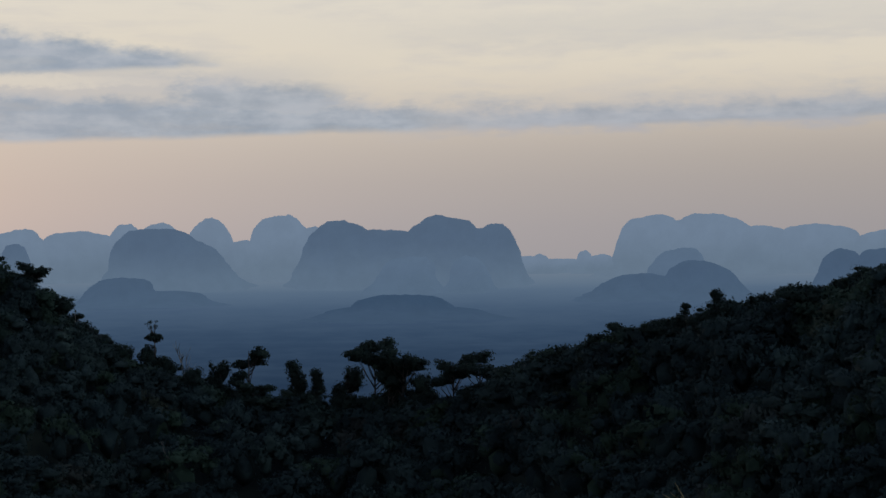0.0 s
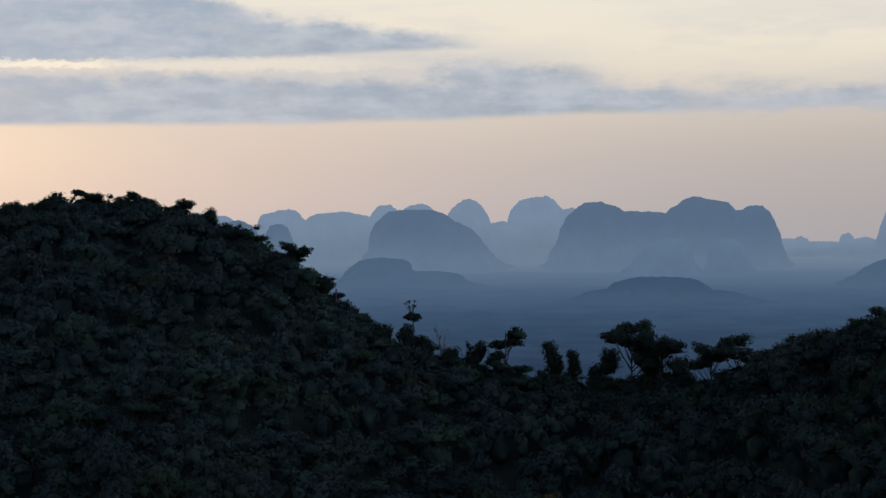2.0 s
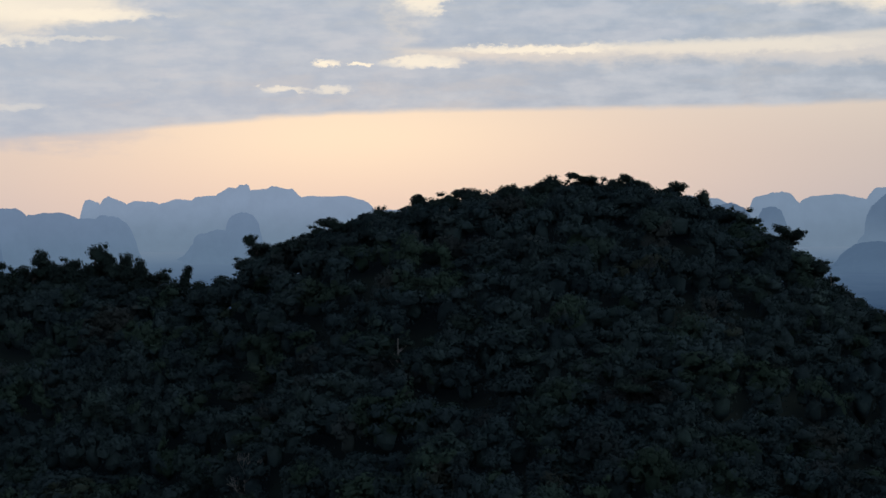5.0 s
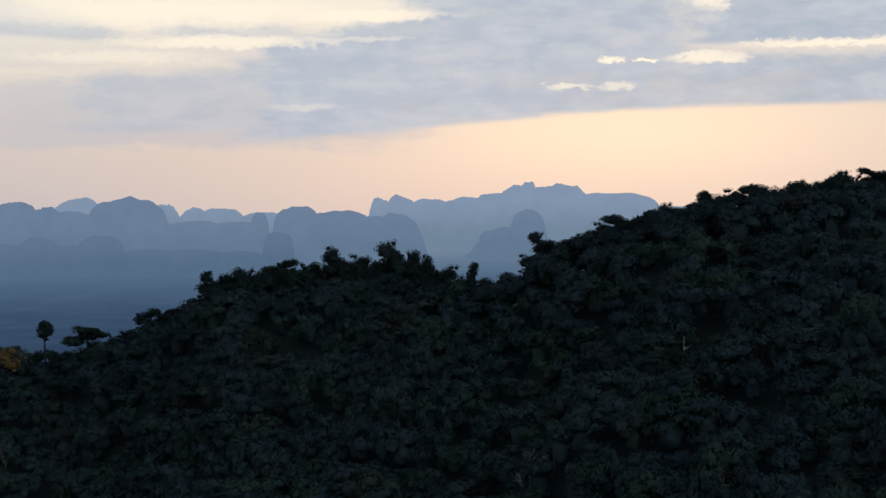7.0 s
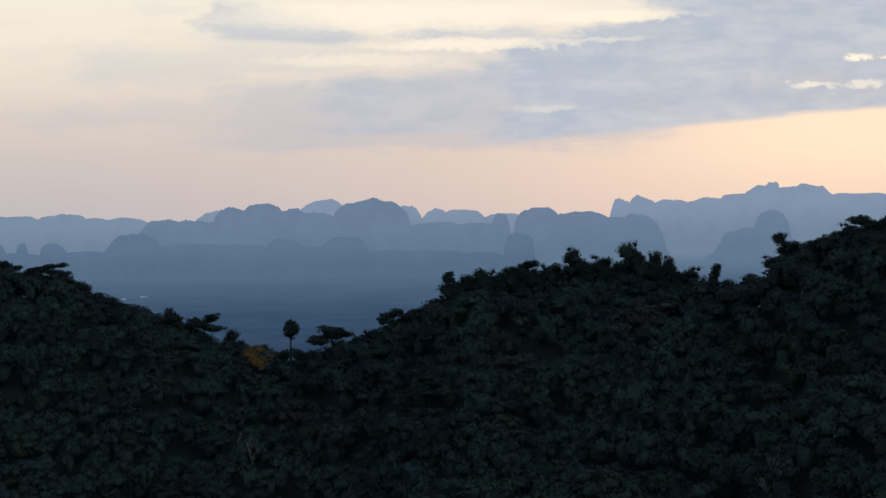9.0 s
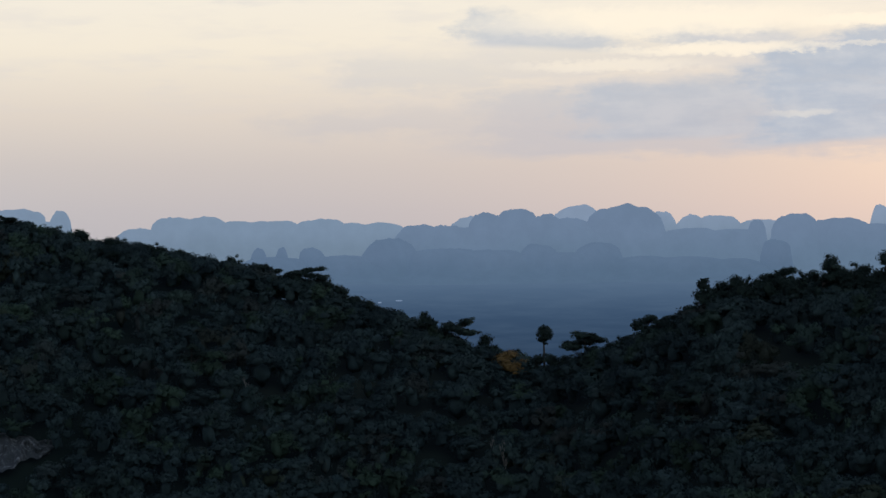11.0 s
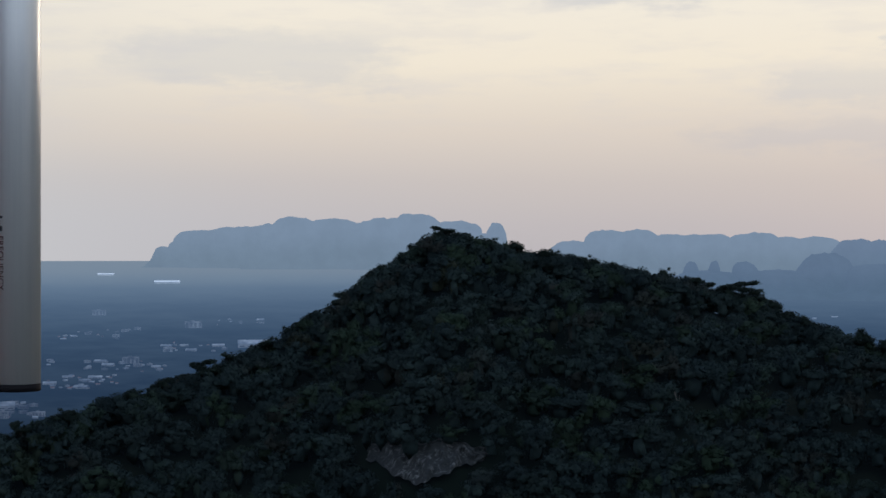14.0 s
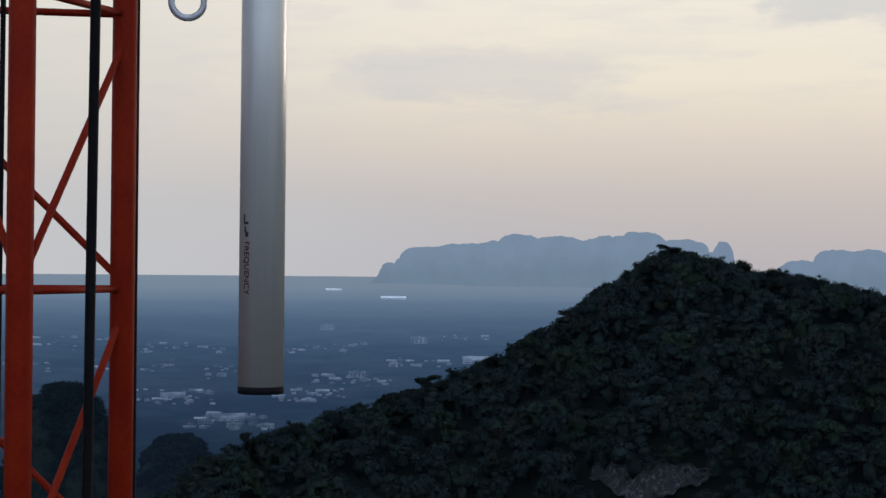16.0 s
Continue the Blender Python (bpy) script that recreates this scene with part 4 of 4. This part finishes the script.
def build_cliff():
    rng = np.random.default_rng(5)
    az0, az1, n, m = 59.05, 63.0, 90, 34
    S, T = np.meshgrid(np.linspace(0, 1, n), np.linspace(0, 1, m), indexing="ij")
    A = az0 + (az1 - az0) * S
    swell = np.sqrt(np.clip(1 - (2 * S - 1) ** 2, 0, 1))
    lo, hi = rock_edge(A)
    hi = hi + 0.04 * np.sin(S * 33) + 0.03 * np.sin(S * 61 + 2)
    lo = np.minimum(lo + 0.05 * np.sin(S * 29 + 1) + 0.03 * np.sin(S * 71), hi - 0.05)
    E = lo + (hi - lo) * T
    # it stands a little out of the slope behind it
    R = np.zeros_like(E)
    for i in range(n):
        d = float(np.interp(A[i, 0], AZ_FINE, CREST_D))
        reach = np.arange(d - 230, d, 1.0)
        R[i] = np.interp(E[i], np.degrees(np.arctan2(land(np.full_like(reach, A[i, 0]), reach) - EYE, reach)), reach)
    R += -4.5 + 1.1 * np.sin(S * 31 + 2 * np.sin(T * 5)) + 0.8 * np.sin(S * 57 + 3 * T) + 0.25 * np.sin(T * 17 + S * 12) + rng.normal(scale=0.10, size=S.shape)
    R += 6 * (1 - swell)
    front = np.stack((-np.sin(np.radians(A)) * R, np.cos(np.radians(A)) * R, EYE + R * np.tan(np.radians(E))), -1)
    R2 = R + 12
    rear = np.stack((-np.sin(np.radians(A)) * R2, np.cos(np.radians(A)) * R2, front[..., 2]), -1)
    v = np.concatenate((front.reshape(-1, 3), rear.reshape(-1, 3)))
    i, j = np.meshgrid(np.arange(n - 1), np.arange(m - 1), indexing="ij")
    f = np.stack((i * m + j, (i + 1) * m + j, (i + 1) * m + j + 1, i * m + j + 1), -1).reshape(-1, 4)
    rim = [k * m for k in range(n)] + [(n - 1) * m + k for k in range(1, m)] + [k * m + m - 1 for k in range(n - 2, -1, -1)] + [k for k in range(m - 2, 0, -1)]
    side = np.array([(a, a + n * m, b + n * m, b) for a, b in zip(rim, rim[1:] + rim[:1])])
    ob = link("rock_face", mesh_from("rock_face", v, np.concatenate((f[:, ::-1], f + n * m, side))), M_ROCK)
    tagged(ob, "pale streaked limestone cliff bare of trees", "cliff", kind="structure")


build_cliff()

# ---- the town on the plain ----


def box(bm, x0, x1, y0, y1, z0, z1):
    v = [bm.verts.new(p) for p in ((x0, y0, z0), (x1, y0, z0), (x1, y1, z0), (x0, y1, z0), (x0, y0, z1), (x1, y0, z1), (x1, y1, z1), (x0, y1, z1))]
    for f in ((3, 2, 1, 0), (4, 5, 6, 7), (0, 1, 5, 4), (1, 2, 6, 5), (2, 3, 7, 6), (3, 0, 4, 7)):
        bm.faces.new([v[i] for i in f])


def gable(bm, x0, x1, y0, y1, z0, z1, over):
    """A pitched roof with eaves that stand out, and its thickness."""
    yc = (y0 + y1) / 2
    ring = []
    for x in (x0 - over, x1 + over):
        ring.append([bm.verts.new(p) for p in ((x, y0 - over, z0 - 0.2), (x, yc, z1), (x, y1 + over, z0 - 0.2), (x, y1 + over, z0 - 0.5), (x, yc, z1 - 0.35), (x, y0 - over, z0 - 0.5))])
    for i in range(6):
        bm.faces.new((ring[0][i], ring[0][(i + 1) % 6], ring[1][(i + 1) % 6], ring[1][i]))
    for r in ring:
        bm.faces.new((r[0], r[1], r[4], r[5])), bm.faces.new((r[1], r[2], r[3], r[4]))


def building(name, w, l, h, roof_mat, pitched, panes):
    top = new(name)
    bm = bmesh.new()
    box(bm, -l / 2, l / 2, -w / 2, w / 2, -4, h)
    part("wall", bm, M_WALL, top)
    bm = bmesh.new()
    if pitched:
        gable(bm, -l / 2, l / 2, -w / 2, w / 2, h + 0.3, h + w * 0.28, 0.9)
    else:
        box(bm, -l / 2 - 0.4, l / 2 + 0.4, -w / 2 - 0.4, w / 2 + 0.4, h + 0.004, h + 0.7)
        box(bm, -l / 6, l / 12, -w / 4, w / 5, h + 0.702, h + 3.2)
    part("roof", bm, roof_mat, top)
    for row in range(panes):
        for i in range(4):
            bm = bmesh.new()
            x = -l / 2 + l * (i + 0.5) / 4
            box(bm, x - l / 14, x + l / 14, -w / 2 - 0.12, -w / 2 - 0.02, 1.2 + row * 3.2, 2.9 + row * 3.2)
            part("window", bm, M_PANE, top)
    return top


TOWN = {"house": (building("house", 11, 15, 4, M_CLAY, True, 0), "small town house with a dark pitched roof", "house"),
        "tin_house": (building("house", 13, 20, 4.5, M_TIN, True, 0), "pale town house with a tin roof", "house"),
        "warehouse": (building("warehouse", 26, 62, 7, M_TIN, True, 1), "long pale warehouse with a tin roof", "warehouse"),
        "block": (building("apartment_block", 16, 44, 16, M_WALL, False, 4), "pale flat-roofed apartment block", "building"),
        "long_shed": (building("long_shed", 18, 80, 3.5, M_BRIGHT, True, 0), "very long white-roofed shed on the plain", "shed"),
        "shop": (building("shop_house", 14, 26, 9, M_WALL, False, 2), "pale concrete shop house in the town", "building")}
FRESH = set(TOWN)


def place(kind, az, el, turn, big=1.0):
    """A building on the plain where it shows at that elevation."""
    d = EYE / math.tan(radians(-el))
    r = float(near_far(np.array(d)))
    s = r / d * big
    p = at(az, 0, r)
    m = Matrix.Translation((p.x, p.y, float(plain(np.array(r))))) @ Matrix.Rotation(turn, 4, "Z") @ Matrix.Diagonal((s, s, s, 1))
    ob, label, cat = TOWN[kind]
    if kind in FRESH:
        FRESH.discard(kind)
        ob.matrix_basis = m
    else:
        ob = copy_thing(ob, m @ Matrix.Diagonal((*(1 / q for q in ob.scale), 1)))
    tagged(ob, label, cat, "buildings of the town")


TR = np.random.default_rng(21)
for az, el, da, de, n in [(74.1, -5.05, 1.2, 0.3, 24), (76.0, -4.25, 1.5, 0.22, 28), (71.6, -4.2, 1.1, 0.22, 24), (70.3, -3.75, 1.2, 0.2, 20), (77.3, -3.3, 1.6, 0.25, 14),
                          (71.5, -2.75, 1.6, 0.15, 16), (79.2, -2.6, 1.6, 0.2, 18), (75.5, -2.75, 1.5, 0.15, 14), (68.3, -3.15, 1.0, 0.15, 14), (73.6, -3.5, 1.2, 0.2, 14),
                          (80.2, -3.5, 0.8, 0.3, 12), (66.8, -2.4, 0.8, 0.1, 8)]:
    for _ in range(int(n * 1.35)):
        kind = ("house", "tin_house", "tin_house", "shop", "shop", "warehouse", "house", "block")[TR.integers(8)]
        place(kind, az + TR.uniform(-da, da), el + TR.uniform(-de, de), TR.uniform(-0.5, 0.5) + radians(az), TR.uniform(0.3, 0.55))
for az, el, kind, big in [(69.05, -1.18, "long_shed", 2.3), (70.9, -0.93, "long_shed", 1.9), (70.15, -3.62, "block", 0.9), (71.1, -2.15, "block", 1.2), (68.25, -2.55, "block", 1.3), (74.1, -4.95, "warehouse", 0.9), (75.8, -4.25, "warehouse", 0.8),
                          (66.4, -3.15, "warehouse", 1.4), (48.6, -2.2, "warehouse", 0.4), (49.2, -2.25, "tin_house", 0.7)]:
    place(kind, az, el, radians(az), big)

# ---- the mast and the aerial beside the viewpoint ----


def up(p, z):
    return Vector((p.x, p.y, EYE + z))


LEG_A, LEG_B = at(80.42, 0, 2.9), at(77.36, 0, 3.17)
SIDE = LEG_B - LEG_A
LEG_C = LEG_A + SIDE / 2 + Vector((-SIDE.y, SIDE.x, 0)) * 0.866 * (1 if (Vector((-SIDE.y, SIDE.x, 0)).dot(at(90, 0, 1) - at(60, 0, 1)) > 0) else -1)
MAST_TOP, PANEL = 2.6, 0.464


def build_mast():
    mast = new("lattice_mast")
    mast.location = up(LEG_A, -1.64)
    legs = (LEG_A, LEG_B, LEG_C)

    def add(name, pts, rad, mat, sides=10, label=""):
        bm = bmesh.new()
        tube(bm, [Vector(p) - mast.location for p in pts], [rad] * len(pts), sides)
        return part(name, bm, mat, mast, label)

    for p in legs:
        add("leg", [up(p, -1.66), up(p, 0.2), up(p, MAST_TOP)], 0.0208, M_RED, 20)
    level = -0.052 - 3 * PANEL
    while level < MAST_TOP - PANEL:
        for a, b in ((LEG_A, LEG_B), (LEG_C, LEG_B), (LEG_A, LEG_C)):
            # on the face towards the viewpoint the rods are bent round the front of the legs
            fore = -b.normalized() * 0.019 if a is LEG_A and b is LEG_B else Vector((0, 0, 0))
            b = b + fore
            add("rung", [up(a, level), up(b, level)], 0.0062, M_RED, 10)
            lo, hi = up(a, level + 0.012), up(b, level + PANEL - 0.045)
            if a is LEG_C:
                lo, hi = up(a, level + PANEL - 0.14), up(b, level + 0.012)
            add("brace", [up(a, level + (0.005 if a is not LEG_C else PANEL)), lo, lo.lerp(hi, 0.5), hi, up(b, level + (PANEL - 0.005 if a is not LEG_C else 0.0))], 0.0062, M_RED, 10)
        level += PANEL
    # the arm over the view that carries the aerials
    add("arm", [up(LEG_B, 1.6), up(at(75.47, 0, 3.02), 1.6), up(at(73.12, 0, 3.0), 1.6)], 0.014, M_STEEL, 12, "pale metal arm")
    add("clamp", [up(at(73.12, 0, 3.0), 1.57), up(at(73.12, 0, 3.0), 1.63)], 0.041, M_STEEL, 24, "metal clamp")
    return tagged(mast, "orange-red painted steel lattice mast on the summit", "mast")


build_mast()


def cable(name, pts, rad, label):
    bm = bmesh.new()
    tube(bm, pts, [rad] * len(pts), 10)
    return tagged(part(name, bm, M_BLACK), label, "cable", "cables down the mast")


for d0, az0, az1, rad, txt in ((2.98, 78.05, 78.42, 0.0082, "thick black coaxial cable running down the mast"),
                               (3.2, 77.06, 76.88, 0.0052, "thin black cable strapped along the mast leg"),
                               (3.1, 80.95, 80.98, 0.0044, "thin black cable behind the mast leg")):
    cable("coaxial_cable", [up(at(az1 + (az0 - az1) * s + 0.05 * math.sin(5 * s), 0, d0), -1.63 + 3.9 * s) for s in np.linspace(0, 1, 14)], rad, txt)

TUBE = at(73.12, 0, 3.0)
TUBE_R, TUBE_FOOT = 0.0367, -0.213


def build_aerial():
    aerial = new("tube_aerial")
    aerial.location = up(TUBE, TUBE_FOOT)
    bm = bmesh.new()
    tube(bm, [(0, 0, 0), (0, 0, 0.6), (0, 0, 2.2)], [TUBE_R] * 3, 40)
    part("tube", bm, M_STEEL, aerial, "dull brushed aluminium tube")
    bm = bmesh.new()
    tube(bm, [(0, 0, -0.0035), (0, 0, -0.002), (0, 0, 0.0085)], [TUBE_R * 0.97, TUBE_R * 1.02, TUBE_R * 1.02], 40)
    part("end_cap", bm, M_BLACK, aerial, "black rubber end cap")
    return tagged(aerial, "upright aluminium tube aerial with a black end cap", "aerial")


aerial = build_aerial()


def on_tube(turn, z, out=0.0006):
    """A pose on the tube's skin, z over the eye; turn: degrees to the left of the side that faces the viewpoint. x runs down, y round the tube."""
    face = math.atan2(-TUBE.y, -TUBE.x) - radians(turn)
    n = Vector((math.cos(face), math.sin(face), 0))
    x = Vector((0, 0, -1))
    y = n.cross(x)
    m = Matrix((x, y, n)).transposed().to_4x4()
    m.translation = up(TUBE, z) + n * (TUBE_R + out) - aerial.location
    return m


def build_print():
    cu = bpy.data.curves.new("lettering", "FONT")
    cu.body, cu.size, cu.extrude, cu.align_x, cu.align_y = "FREQUENCY", 0.0145, 0.0002, "CENTER", "CENTER"
    tmp = new("lettering", cu)
    me = bpy.data.meshes.new_from_object(tmp.evaluated_get(bpy.context.evaluated_depsgraph_get()))
    bpy.data.objects.remove(tmp)
    xs = np.array([v.co.x for v in me.vertices])
    s = 0.0845 / (xs.max() - xs.min())
    ob = link("lettering", me, M_INK, aerial, "dark red printed word")
    ob.matrix_basis = on_tube(42, -0.014) @ Matrix.Diagonal((s, 1, 1, 1))
    # the worn mark over the word, as plain strokes
    for z, w, h, t in ((0.066, 0.012, 0.003, 50), (0.058, 0.004, 0.010, 44), (0.048, 0.010, 0.003, 47), (0.040, 0.008, 0.006, 42)):
        bm = bmesh.new()
        bmesh.ops.create_cube(bm, size=1)
        bmesh.ops.scale(bm, vec=(w, h, 0.0004), verts=bm.verts)
        bmesh.ops.bevel(bm, geom=bm.edges[:], offset=0.0001, segments=1)
        part("worn_mark", bm, M_GREYINK, aerial, "worn grey printed mark").matrix_basis = on_tube(t, z)


build_print()


def build_loop():
    """The lower bend of a folded rod that hangs beside the aerial."""
    c = at(75.47, 0, 3.02)
    side = Vector((math.cos(radians(75.47)), math.sin(radians(75.47)), 0))
    r = 0.0262
    pts = [up(c, 1.6) - side * r]
    for q in np.linspace(math.pi, 2 * math.pi, 17):
        pts.append(up(c, 0.416 + r * math.sin(q)) + side * r * math.cos(q))
    pts.append(up(c, 1.6) + side * r)
    ob = new("folded_dipole")
    ob.location = up(c, 1.6)
    bm = bmesh.new()
    tube(bm, [p - ob.location for p in pts], [0.0056] * len(pts), 14)
    part("rod", bm, M_RING, ob, "pale metal rod bent into a loop")
    return tagged(ob, "pale metal folded dipole loop on an arm of the mast", "aerial")


build_loop()

# ---- dry grass at the edge of the summit ----


def grass_tuft(az, d, height, spread, count, seed):
    rng = np.random.default_rng(seed)
    p = at(az, 0, d)
    top = new("grass_tuft")
    top.location = (p.x, p.y, float(land(az, d)) - 0.02)
    for _ in range(count):
        a, q = rng.uniform(0, 6.28), rng.uniform(0, 1)
        base = Vector((math.cos(a) * q * spread * 0.4, math.sin(a) * q * spread * 0.4, 0))
        lean = Vector((math.cos(a), math.sin(a), 0)) * spread * rng.uniform(0.4, 1.6)
        h = height * rng.uniform(0.65, 1.05)
        pts = [base, base + lean * 0.15 + Vector((0, 0, h * 0.5)), base + lean * 0.5 + Vector((0, 0, h * 0.88)), base + lean * rng.uniform(0.8, 1.2) + Vector((0, 0, h * rng.uniform(0.75, 1.0)))]
        bm = bmesh.new()
        tube(bm, pts, [0.004, 0.0045, 0.003, 0.0008], 4)
        part("blade", bm, M_GRASS, top)
    return tagged(top, "tuft of tall dry grass at the summit edge", "grass")


grass_tuft(-10.0, 6.0, 0.93, 0.12, 46, 3)
grass_tuft(-11.7, 6.1, 0.88, 0.07, 18, 4)
grass_tuft(-2.1, 6.3, 0.80, 0.09, 16, 5)
